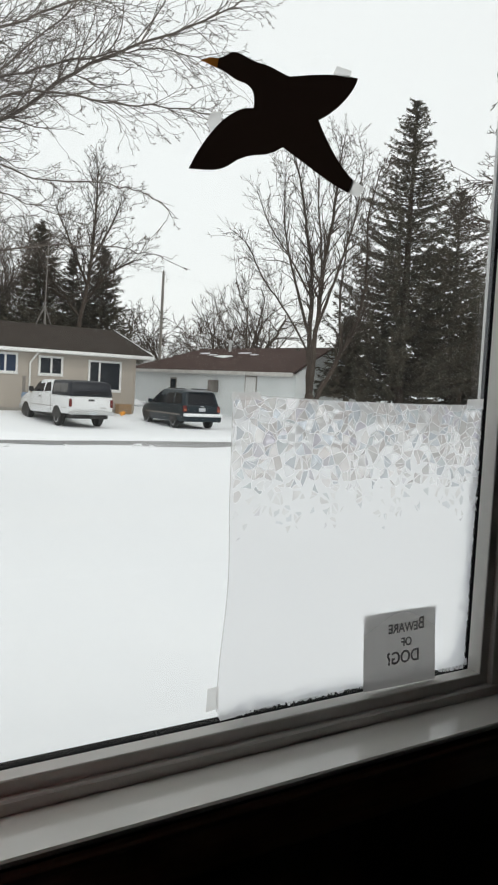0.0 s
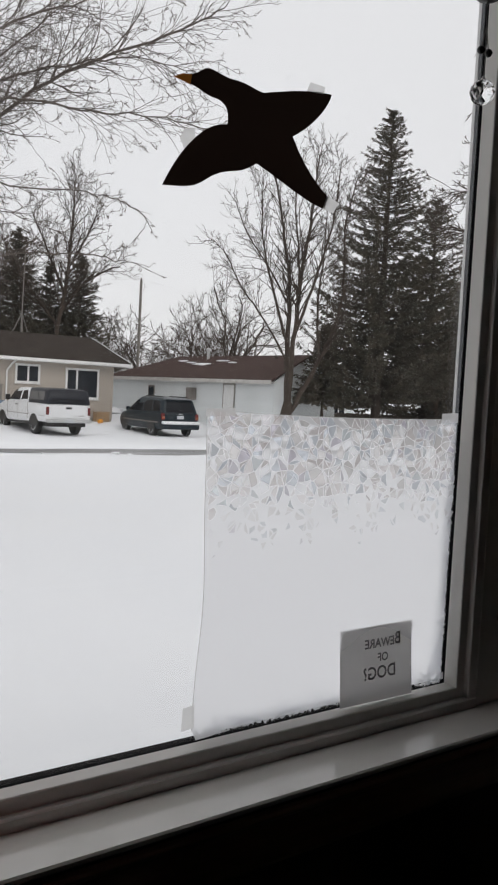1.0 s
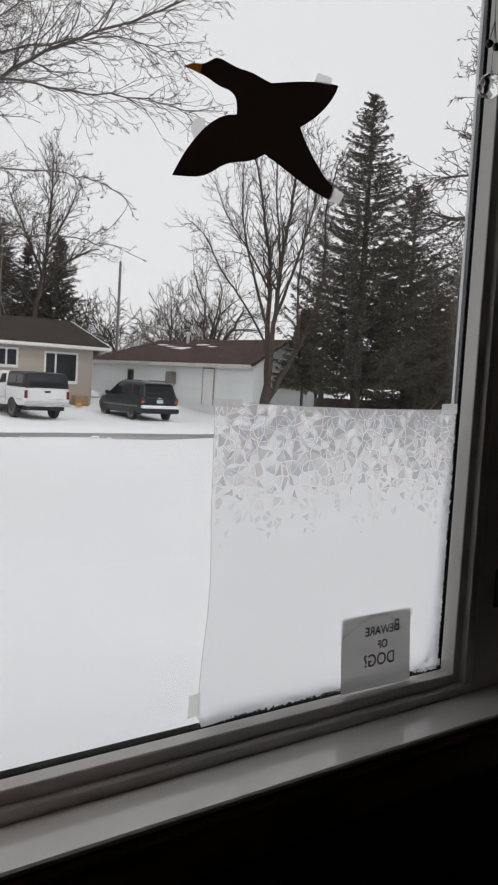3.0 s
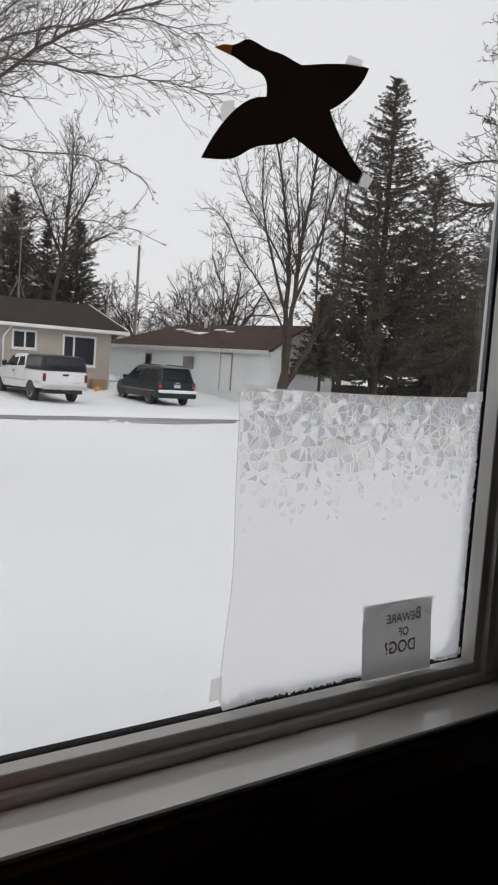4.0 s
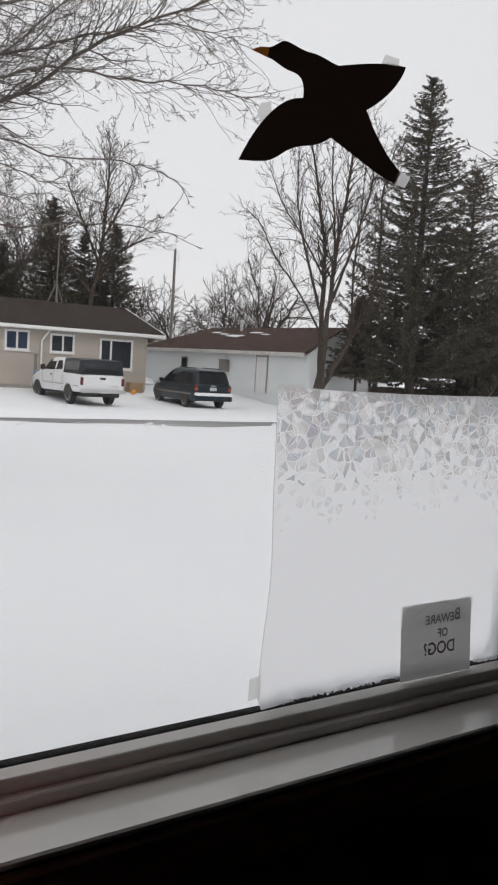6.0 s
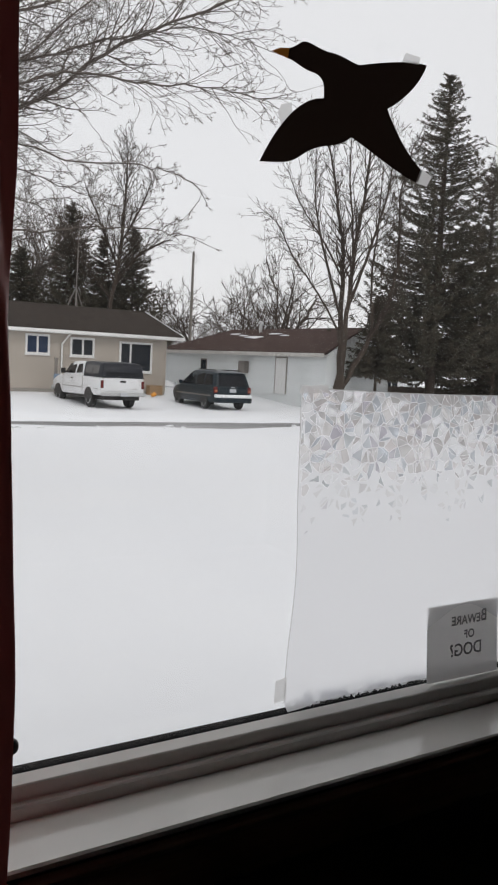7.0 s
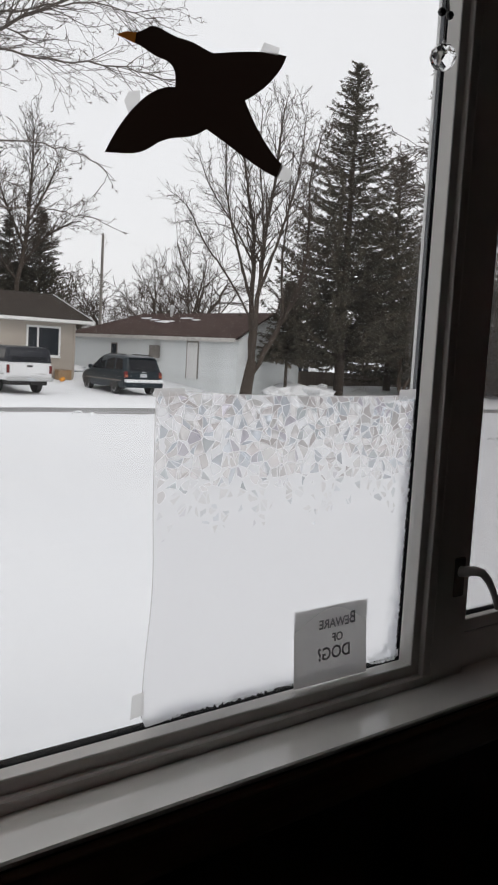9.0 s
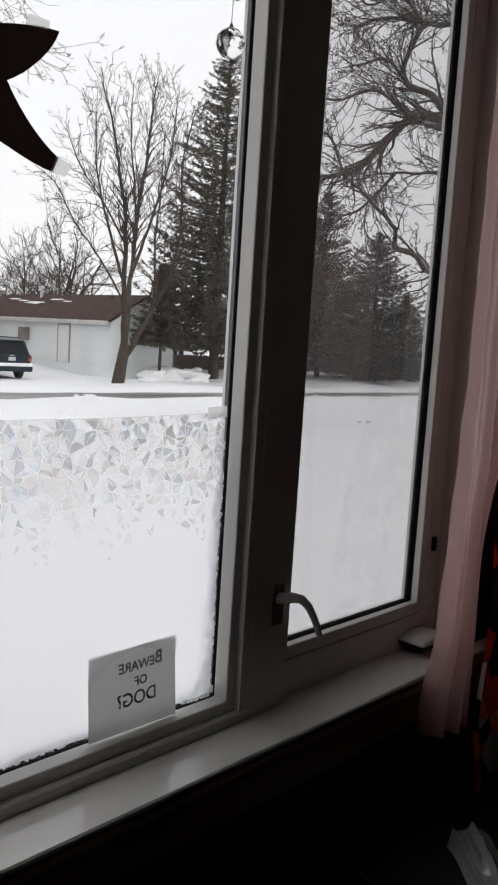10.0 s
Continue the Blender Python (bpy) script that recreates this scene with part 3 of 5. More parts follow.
def white_garage():
    g = thing("garage", "long white-sided garage with snow-patched brown shingle roof", "garage")
    x0, x1, y0, y1 = 23.1, 27.0, 30.6, 47.4
    part("wall", boxes(((x0, y0, -1.9), (x1, y1, 1.12))), WHITE_SIDING, g)
    siding(g, (x0, y1), (x0, y0), -1.45, 1.12, (-1, 0), WHITE_SIDING, 0.23, 0.036)
    siding(g, (x0, y0), (x1, y0), -1.45, 1.12, (0, -1), WHITE_SIDING, 0.23, 0.036)
    xm = (x0 + x1) / 2
    part("gable", prism([(x0, y0 - 0.006, 1.12), (x1, y0 - 0.006, 1.12), (xm, y0 - 0.006, 2.38)], (0, 0.12, 0)), WHITE_SIDING, g)
    rf = bmesh.new()
    ex0, ex1, ey0, ey1, ez, rz, ye = x0 - 0.4, x1 + 0.4, y0 - 0.3, y1 + 0.4, 1.12, 2.44, 42.6
    roof_slab(rf, [(ex0, ey0, ez), (xm, ey0, rz), (xm, ye, rz), (ex0, ey1, ez)], 0.09)
    roof_slab(rf, [(xm, ey0, rz), (ex1, ey0, ez), (ex1, ey1, ez), (xm, ye, rz)], 0.09)
    roof_slab(rf, [(ex0, ey1, ez), (xm, ye, rz), (ex1, ey1, ez)], 0.09)
    part("roof", rf, ROOF_RED, g, "weathered reddish-brown shingles")
    part("fascia", boxes(((ex0 - 0.03, ey0, ez - 0.13), (ex0 - 0.002, ey1, ez + 0.06))), WORN, g, "peeling white fascia board")
    part("soffit", boxes(((ex0, ey0, ez - 0.05), (x0 - 0.035, ey1, ez - 0.02))), WORN, g)
    d = part("door", boxes(((x0 - 0.07, 33.85, -0.92), (x0 - 0.034, 34.75, 0.90)), bevel=0.006), TRIM, g, "plain white side door")
    part("door_frame", boxes(((x0 - 0.06, 33.76, -0.92), (x0 - 0.034, 33.84, 0.99)), ((x0 - 0.06, 34.76, -0.92), (x0 - 0.034, 34.84, 0.99)), ((x0 - 0.06, 33.84, 0.905), (x0 - 0.034, 34.76, 0.99))), CONCRETE, d)
    w = part("window", boxes(((x0 - 0.06, 42.0, -0.02), (x0 - 0.034, 42.75, 0.72)), bevel=0.006), GREY, g)
    part("pane", boxes(((x0 - 0.064, 42.08, 0.06), (x0 - 0.061, 42.67, 0.64))), PANE_DARK, w)
    part("meter_box", boxes(((x0 - 0.36, 37.4, 0.02), (x0 - 0.034, 38.0, 0.68)), bevel=0.02), GREY, g, "weathered tan utility box")
    vent = moved(lathe([(0.09, -0.3), (0.09, 0.5), (0.15, 0.52), (0.15, 0.62), (0.02, 0.68)], steps=14), pose(24.75, 39.0, 2.3))
    part("vent_pipe", vent, STEEL, g, "galvanised roof vent")
    for k, (y, s, sx) in enumerate(((41.3, 0.4, 0.06), (40.2, 0.45, 0.05), (38.8, 0.8, 0.10), (37.2, 0.5, 0.05), (36.0, 0.35, 0.04))):
        bm = bmesh.new()
        n = 40
        ring = []
        x = xm - 0.55 - 0.18 * (k % 3)
        for i in range(n):
            a = i * math.tau / n
            r = 1 + 0.8 * noise.noise(Vector((math.cos(a) * 1.6, math.sin(a) * 1.6, k * 7.0))) + 0.5 * noise.noise(Vector((math.cos(a) * 4.5, math.sin(a) * 4.5, k * 3.0)))
            ring.append((x + sx * r * math.cos(a), y + s * r * math.sin(a)))
        slope = (rz - ez) / (xm - ex0)
        top = [bm.verts.new((px, py, ez + 0.09 + slope * (px - ex0) + 0.02)) for px, py in ring]
        mid = bm.verts.new((x, y, ez + 0.09 + slope * (x - ex0) + 0.045))
        for i in range(n):
            bm.faces.new((top[i], top[(i + 1) % n], mid))
        low = [bm.verts.new((v.co.x, v.co.y, v.co.z - 0.02)) for v in top]
        for i in range(n):
            bm.faces.new((top[i], low[i], low[(i + 1) % n], top[(i + 1) % n]))
        lone("snow_patch", bm, CLUMP, "leftover patch of snow on the garage roof", "snow", group="roof snow patches")


white_garage()


def far_house():
    h = thing("house", "low pale house behind the fence with snowy roof", "house")
    part("wall", boxes(((33.0, 46.0, -1.6), (44.0, 52.0, 0.5))), WHITE_SIDING, h)
    rf = bmesh.new()
    roof_slab(rf, [(32.5, 45.5, 0.5), (44.5, 45.5, 0.5), (44.5, 49.0, 1.7), (32.5, 49.0, 1.7)])
    roof_slab(rf, [(32.5, 49.0, 1.7), (44.5, 49.0, 1.7), (44.5, 52.5, 0.5), (32.5, 52.5, 0.5)])
    part("roof", rf, CLUMP, h, "snow-covered roof")
    for x in (34.2, 37.2, 40.4):
        house_window(h, x, x + 1.4, -0.9, 0.15, 46.0, [x + 0.7], PANE_DARK)


far_house()


def board_fence():
    f = thing("fence", "weathered brown board fence half buried in snow", "fence")
    part("rail", boxes(((27.6, 34.06, -0.62), (52.0, 34.12, -0.54)), ((27.6, 34.06, -1.3), (52.0, 34.12, -1.22))), FENCE, f)
    me = finish(boxes(((-0.115, -0.02, 0.0), (0.115, 0.02, 1.75))), "board", FENCE)
    for i in range(100):
        b = new("board", me)
        b.parent = f
        b.location = (27.7 + 0.243 * i, 34.03, -2.05 + 0.02 * math.sin(i * 2.3))


board_fence()


def utility_pole():
    p = thing("utility_pole", "tall grey wooden utility pole behind the houses", "pole", (27.75, 53.0, -1.3))
    held("pole", tubes([((0, 0, -0.2), (0.0, 0, 9.45), 0.125, 0.09)], "pole", GREY, 10), p)
    part("insulator", moved(lathe([(0.05, 0), (0.09, 0.05), (0.06, 0.12), (0.08, 0.16), (0.02, 0.24)], steps=10), pose(0.0, 0, 9.5)), GREY, p)
    wires = []
    for off, dz in ((0.0, 9.6),):
        for s in (-1, 1):
            pts = [Vector((off + s * 45 * t, 0, dz - 5.0 * t * (1 - t) * 1.1)) for t in (i / 16 for i in range(17))]
            wires += [(a[:], b[:], 0.004, 0.004) for a, b in zip(pts, pts[1:])]
    held("wire", tubes(wires, "wire", DARK_METAL, 3), p, "thin dark cable")


utility_pole()


def antenna():
    a = thing("antenna_mast", "thin grey antenna mast on a tripod on the roof ridge", "antenna", (14.82, 41.85, 3.1))
    held("mast", tubes([((0, 0, -0.1), (0.10, 0, 4.4), 0.034, 0.026)], "mast", GREY, 8), a)
    for k in range(3):
        c, s = math.cos(k * 2.1 + 0.5), math.sin(k * 2.1 + 0.5)
        held("leg", tubes([((0.52 * c, 0.26 * s, -0.06 - 0.08 * abs(s)), (0.02, 0, 1.0), 0.028, 0.026)], "leg", GREY, 6), a)


antenna()


def yard_things():
    p = thing("utility_post", "grey post with a blue plastic box by the house", "post", (11.95, 36.4, lie(11.95, 36.4)))
    part("post", boxes(((-0.06, -0.05, -0.2), (0.06, 0.05, 1.62)), bevel=0.01), GREY, p)
    part("box", boxes(((-0.13, -0.2, 0.32), (0.15, -0.052, 0.95)), bevel=0.03), BLUE, p, "faded blue box")
    part("cap", boxes(((-0.08, -0.07, 1.62), (0.08, 0.07, 1.68)), bevel=0.01), GREY, p)
    c = thing("crate", "ochre wooden crate against the house corner", "crate", (17.55, 37.25, lie(17.55, 37.25)))
    for i in range(4):
        part("slat", boxes(((-0.5, -0.22, 0.02 + 0.11 * i), (0.2, -0.19, 0.118 + 0.11 * i)), bevel=0.005), CRATE, c)
    part("side", boxes(((-0.5, -0.185, 0), (-0.46, 0.2, 0.455)), ((0.16, -0.185, 0), (0.2, 0.2, 0.455))), CRATE, c)
    part("lid", boxes(((-0.52, -0.23, 0.46), (0.22, 0.22, 0.49)), bevel=0.008), CRATE, c)
    b = thing("bucket", "orange plastic bucket tipped in the snow", "bucket", (16.95, 36.3, lie(16.95, 36.3) + 0.06), 30)
    part("body", moved(lathe([(0.07, 0), (0.09, 0.015), (0.105, 0.21), (0.112, 0.22), (0.097, 0.22), (0.075, 0.03)], steps=18), pose(-0.2, 0, 0.05, 0, 80, 0)), ORANGE, b)


yard_things()

# ---- vehicles ----


def loft(bm, sections):
    """Join closed cross-sections, end caps included."""
    loops = [[bm.verts.new(p) for p in s] for s in sections]
    n = len(loops[0])
    for p, q in zip(loops, loops[1:]):
        for i in range(n):
            bm.faces.new((p[i], p[(i + 1) % n], q[(i + 1) % n], q[i]))
    bm.faces.new(loops[0])
    bm.faces.new(loops[-1][::-1])
    return bm


def body_section(y, half, z0, z1, turn_in=0.06, crown=0.02):
    """A car-body cross-section at y, rounded at its shoulders."""
    pts = [(half - 0.05, z0), (half, z0 + 0.12), (half, z1 - 0.14), (half - turn_in * 0.4, z1 - 0.05), (half - turn_in, z1), (half * 0.4, z1 + crown)]
    return [(x, y, z) for x, z in pts] + [(-x, y, z) for x, z in reversed(pts)]


def cabin_section(y, half_low, half_top, z0, z1):
    pts = [(half_low, z0), (half_low - (half_low - half_top) * 0.75, z1 - 0.09), (half_top - 0.03, z1 - 0.02), (half_top * 0.6, z1)]
    return [(x, y, z) for x, z in pts] + [(-x, y, z) for x, z in reversed(pts)]


def wheels(car, rows, radius, width):
    for x, y in rows:
        s = 1 if x > 0 else -1
        r = radius
        t = moved(lathe([(r * 0.62, -width / 2), (r * 0.9, -width / 2 - 0.005), (r, -width * 0.38), (r, width * 0.38), (r * 0.9, width / 2 + 0.005), (r * 0.62, width / 2)], "x", 28), pose(x, y, r))
        w = part("wheel", t, RUBBER, car, smooth=False)
        rim = lathe([(r * 0.60, width * 0.30), (r * 0.62, width * 0.50), (r * 0.54, width * 0.52), (r * 0.46, width * 0.36), (r * 0.2, width * 0.42), (r * 0.05, width * 0.45)], "x", 20)
        part("rim", moved(rim, pose(x, y, r, 0, 0, 0 if s > 0 else 180)), RIM, w, "grey wheel rim")


def side_glass(bm, quad, x_of, lift=0.006):
    """A pane on the car's flank: (y, z) corners, x_of(z) the flank's half width."""
    for s in (1, -1):
        a = [bm.verts.new((s * (x_of(z) + lift), y, z)) for y, z in quad]
        b = [bm.verts.new((s * (x_of(z) - 0.015), y, z)) for y, z in quad]
        bm.faces.new(a if s > 0 else a[::-1])
        for i in range(len(a)):
            bm.faces.new((a[i], b[i], b[(i + 1) % len(a)], a[(i + 1) % len(a)]))


def pickup(at, turn):
    c = thing("pickup_truck", "white extended-cab pickup with black bed cap parked on snow", "truck", at, turn)
    bm = bmesh.new()
    loft(bm, [body_section(-2.78, 0.95, 0.62, 1.24), body_section(-2.70, 0.985, 0.56, 1.27), body_section(-1.0, 0.99, 0.50, 1.29), body_section(1.2, 0.99, 0.46, 1.27), body_section(2.2, 0.97, 0.50, 1.20, 0.12), body_section(2.72, 0.93, 0.58, 1.06, 0.16), body_section(2.82, 0.86, 0.62, 0.96, 0.16)])
    part("body", bm, CAR_WHITE, c, smooth="soft")
    bm = bmesh.new()
    loft(bm, [cabin_section(-0.92, 0.94, 0.74, 1.27, 1.80), cabin_section(-0.80, 0.94, 0.75, 1.27, 1.87), cabin_section(0.55, 0.94, 0.75, 1.27, 1.88), cabin_section(0.85, 0.94, 0.73, 1.27, 1.80), cabin_section(1.45, 0.92, 0.88, 1.26, 1.36)])
    part("cab", bm, CAR_WHITE, c, smooth="soft")
    bm = bmesh.new()
    loft(bm, [cabin_section(-2.78, 0.93, 0.84, 1.275, 1.70), cabin_section(-2.66, 0.96, 0.85, 1.275, 1.86), cabin_section(-2.0, 0.965, 0.86, 1.275, 1.91), cabin_section(-0.95, 0.965, 0.86, 1.275, 1.90)])
    cap = part("bed_cap", bm, CAP_BLACK, c, "black fibreglass bed cap", smooth="soft")
    flank = lambda z: 0.945 - 0.15 * (z - 1.27) / 0.5
    bm = bmesh.new()
    side_glass(bm, [(0.95, 1.34), (1.28, 1.34), (0.82, 1.76), (0.12, 1.78), (0.10, 1.34)], flank)
    part("side_window", bm, CAR_GLASS, c)
    bm = bmesh.new()
    side_glass(bm, [(-0.02, 1.36), (-0.05, 1.77), (-0.5, 1.77), (-0.72, 1.40)], flank)
    part("quarter_window", bm, CAR_GLASS, c)
    capflank = lambda z: 0.968 - 0.085 * (z - 1.275) / 0.55
    bm = bmesh.new()
    for a, b in ((-1.08, -1.82), (-1.9, -2.5)):
        side_glass(bm, [(a, 1.42), (a, 1.76), (b, 1.76), (b, 1.42)], capflank)
    part("cap_window", bm, CAP_GLASS, cap)
    part("rear_glass", prism([(-0.76, -2.79, 1.33), (0.76, -2.79, 1.33), (0.70, -2.735, 1.74), (-0.70, -2.735, 1.74)], (0, -0.012, 0)), CAR_GLASS, cap)
    t = part("tailgate", boxes(((-0.74, -2.80, 0.72), (0.74, -2.772, 1.23)), bevel=0.008), CAR_WHITE, c)
    part("tailgate_handle", boxes(((-0.13, -2.815, 1.08), (0.13, -2.80, 1.16)), bevel=0.006), DARK_METAL, t, "black handle")
    part("badge", boxes(((0.40, -2.812, 0.80), (0.66, -2.80, 0.85))), STEEL, t)
    for s in (-1, 1):
        part("tail_light", boxes(((s * 0.90 - 0.06, -2.81, 0.84), (s * 0.90 + 0.06, -2.74, 1.16)), bevel=0.015), RED_LENS, c, "red tail light")
    b = part("bumper", boxes(((-0.98, -2.94, 0.53), (0.98, -2.78, 0.67)), bevel=0.03), STEEL, c, "chrome rear bumper")
    part("number_plate", boxes(((-0.16, -2.972, 0.53), (0.16, -2.961, 0.67))), PLATE, b)
    part("hitch", boxes(((-0.05, -3.06, 0.42), (0.05, -2.9, 0.49))), DARK_METAL, b)
    part("underbody", boxes(((-0.8, -2.7, 0.36), (0.8, 2.3, 0.52))), DARK_METAL, c)
    part("front_bumper", boxes(((-0.95, 2.78, 0.5), (0.95, 2.92, 0.72)), bevel=0.03), STEEL, c)
    for s in (-1, 1):
        part("mirror", boxes(((s * 1.10 - 0.1, 0.98, 1.32), (s * 1.10 + 0.1, 1.08, 1.54)), bevel=0.02), DARK_METAL, c)
        for y in (-1.58, 1.92):
            arch = bmesh.new()
            n = 14
            pts = [(y + 0.46 * math.cos(math.pi * k / n), 0.37 + 0.47 * math.sin(math.pi * k / n)) for k in range(n + 1)]
            v = [arch.verts.new((s * 0.994, p, z)) for p, z in pts]
            w = [arch.verts.new((s * 0.80, p, z)) for p, z in pts]
            arch.faces.new(v)
            for k in range(n):
                arch.faces.new((v[k], v[k + 1], w[k + 1], w[k]))
            part("wheel_arch", arch, DARK_METAL, c)
        part("door_handle", boxes(((s * 1.0 - 0.012, 0.2, 1.12), (s * 1.0 + 0.012, 0.36, 1.17))), DARK_METAL, c)
        part("body_line", boxes(((s * 0.997 - 0.006, -2.6, 0.78), (s * 0.997 + 0.006, -2.1, 0.80)), ((s * 0.997 - 0.006, -1.05, 0.78), (s * 0.997 + 0.006, 1.4, 0.80))), GREY, c)
        part("door_seam", boxes(((s * 0.995 - 0.003, 0.10, 0.6), (s * 0.995 + 0.003, 0.115, 1.26)), ((s * 0.995 - 0.003, 1.3, 0.6), (s * 0.995 + 0.003, 1.315, 1.26)), ((s * 0.995 - 0.003, -0.95, 0.6), (s * 0.995 + 0.003, -0.93, 1.28))), GREY, c)
    wheels(c, [(s * 0.86, y) for s in (-1, 1) for y in (-1.58, 1.92)], 0.38, 0.25)


pickup((12.72, 33.45, lie(12.7, 33.4) - 0.03), 1)


def minivan(at, turn):
    c = thing("minivan", "dark green minivan with snowy rear bumper parked on snow", "van", at, turn)
    bm = bmesh.new()
    loft(bm, [body_section(-2.28, 0.86, 0.40, 0.98, 0.04), body_section(-2.20, 0.93, 0.34, 1.02, 0.04), body_section(-1.2, 0.96, 0.30, 1.04, 0.04), body_section(1.2, 0.96, 0.30, 1.02, 0.05), body_section(2.0, 0.92, 0.34, 0.94, 0.12), body_section(2.4, 0.80, 0.40, 0.78, 0.16)])
    part("body", bm, CAR_GREEN, c, smooth="soft")
    bm = bmesh.new()
    loft(bm, [cabin_section(-2.26, 0.88, 0.80, 0.98, 1.10), cabin_section(-2.02, 0.92, 0.70, 1.0, 1.66), cabin_section(-1.7, 0.93, 0.72, 1.0, 1.74), cabin_section(0.1, 0.93, 0.73, 1.0, 1.75), cabin_section(0.5, 0.93, 0.70, 1.0, 1.66), cabin_section(1.55, 0.90, 0.84, 0.99, 1.06)])
    part("cabin", bm, CAR_GREEN, c, smooth="soft")
    flank = lambda z: 0.935 - 0.165 * (z - 1.0) / 0.65
    for a in ([(0.50, 1.08), (1.12, 1.08), (0.42, 1.56), (-0.22, 1.60), (-0.24, 1.08)], [(-0.34, 1.08), (-0.33, 1.60), (-1.12, 1.60), (-1.16, 1.08)], [(-1.26, 1.08), (-1.22, 1.60), (-1.80, 1.56), (-2.02, 1.12)]):
        bm = bmesh.new()
        side_glass(bm, a, flank)
        part("side_window", bm, CAR_GLASS, c)
    part("rear_glass", prism([(-0.70, -2.265, 1.08), (0.70, -2.265, 1.08), (0.62, -2.062, 1.56), (-0.62, -2.062, 1.56)], (0, -0.012, 0)), CAR_GLASS, c)
    part("spoiler", boxes(((-0.62, -2.16, 1.62), (0.62, -1.9, 1.66)), bevel=0.012), CAR_GREEN, c)
    for s in (-1, 1):
        l = part("tail_light", boxes(((s * 0.84 - 0.085, -2.30, 0.76), (s * 0.84 + 0.085, -2.16, 1.04)), bevel=0.02), RED_LENS, c, "red tail light")
        part("indicator", boxes(((s * 0.84 - 0.07, -2.308, 0.82), (s * 0.84 + 0.07, -2.296, 0.89))), AMBER, l, "amber indicator")
        part("roof_rail", boxes(((s * 0.60 - 0.02, -1.7, 1.745), (s * 0.60 + 0.02, 0.0, 1.79)), bevel=0.008), DARK_METAL, c)
        part("mirror", boxes(((s * 1.04 - 0.09, 0.95, 1.05), (s * 1.04 + 0.09, 1.05, 1.22)), bevel=0.02), CAR_GREEN, c)
        part("body_line", boxes(((s * 0.963 - 0.008, -2.0, 0.60), (s * 0.963 + 0.008, 1.6, 0.66)), bevel=0.004), GREY, c)
        for y in (-1.32, 1.52):
            arch = bmesh.new()
            n = 14
            pts = [(y + 0.40 * math.cos(math.pi * k / n), 0.32 + 0.40 * math.sin(math.pi * k / n)) for k in range(n + 1)]
            v = [arch.verts.new((s * 0.966, p, z)) for p, z in pts]
            w = [arch.verts.new((s * 0.78, p, z)) for p, z in pts]
            arch.faces.new(v)
            for k in range(n):
                arch.faces.new((v[k], v[k + 1], w[k + 1], w[k]))
            part("wheel_arch", arch, DARK_METAL, c)
    part("number_plate", boxes(((-0.16, -2.305, 0.80), (0.16, -2.285, 0.95))), PLATE, c)
    part("badge", boxes(((-0.09, -2.30, 1.0), (0.09, -2.282, 1.04))), STEEL, c)
    b = part("bumper", boxes(((-0.93, -2.44, 0.34), (0.93, -2.2, 0.62)), bevel=0.05), CAR_GREEN, c)
    part("bumper_snow", boxes(((-0.92, -2.47, 0.56), (0.92, -2.24, 0.70)), bevel=0.035), CLUMP, b, "strip of snow lying on the bumper")
    wheels(c, [(s * 0.84, y) for s in (-1, 1) for y in (-1.32, 1.52)], 0.33, 0.21)


minivan((18.25, 33.1, lie(18.2, 33) - 0.02), -3)

# ---- trees ----
SP = random.Random(11)
spruce((28.9, 29.6, lie(28.9, 29.6) - 0.1), 16.4, 5.6, SP, "tall dark green spruce beside the garage", dense=1.7, bare=0.125)
spruce((33.8, 30.8, lie(33.8, 30.8) - 0.1), 13.0, 5.4, SP, "dark green spruce behind the taller one", dense=1.5)
spruce((37.6, 29.8, lie(37.6, 29.8) - 0.1), 10.6, 4.6, SP, "dense dark spruce along the street", dense=1.4)
spruce((41.5, 28.8, lie(41.5, 28.8) - 0.1), 8.8, 4.6, SP, "dense dark spruce along the street", dense=1.4)
spruce((46.5, 29.8, lie(46.5, 29.8) - 0.1), 5.6, 2.8, SP, "short dark spruce at the row's end")
spruce((18.4, 52.5, -1.3), 11.8, 3.6, SP, "dark spruce behind the beige house", dense=1.6)
spruce((21.3, 54.0, -1.3), 10.1, 2.8, SP, "slim dark spruce behind the beige house", dense=1.5)
spruce((23.3, 53.5, -1.3), 10.9, 3.5, SP, "dark spruce behind the beige house", dense=1.6)
spruce((15.6, 54.0, -1.3), 8.8, 3.0, SP, "dark spruce behind the beige house", dense=1.5)
spruce((13.2, 53.0, -1.3), 9.0, 2.8, SP, "dark spruce behind the beige house", dense=1.4)

spruce((24.8, 29.0, lie(24.8, 29.0) - 0.1), 5.4, 1.7, SP, "small dark evergreen between the tree and the garage", dense=1.3, bare=0.36)


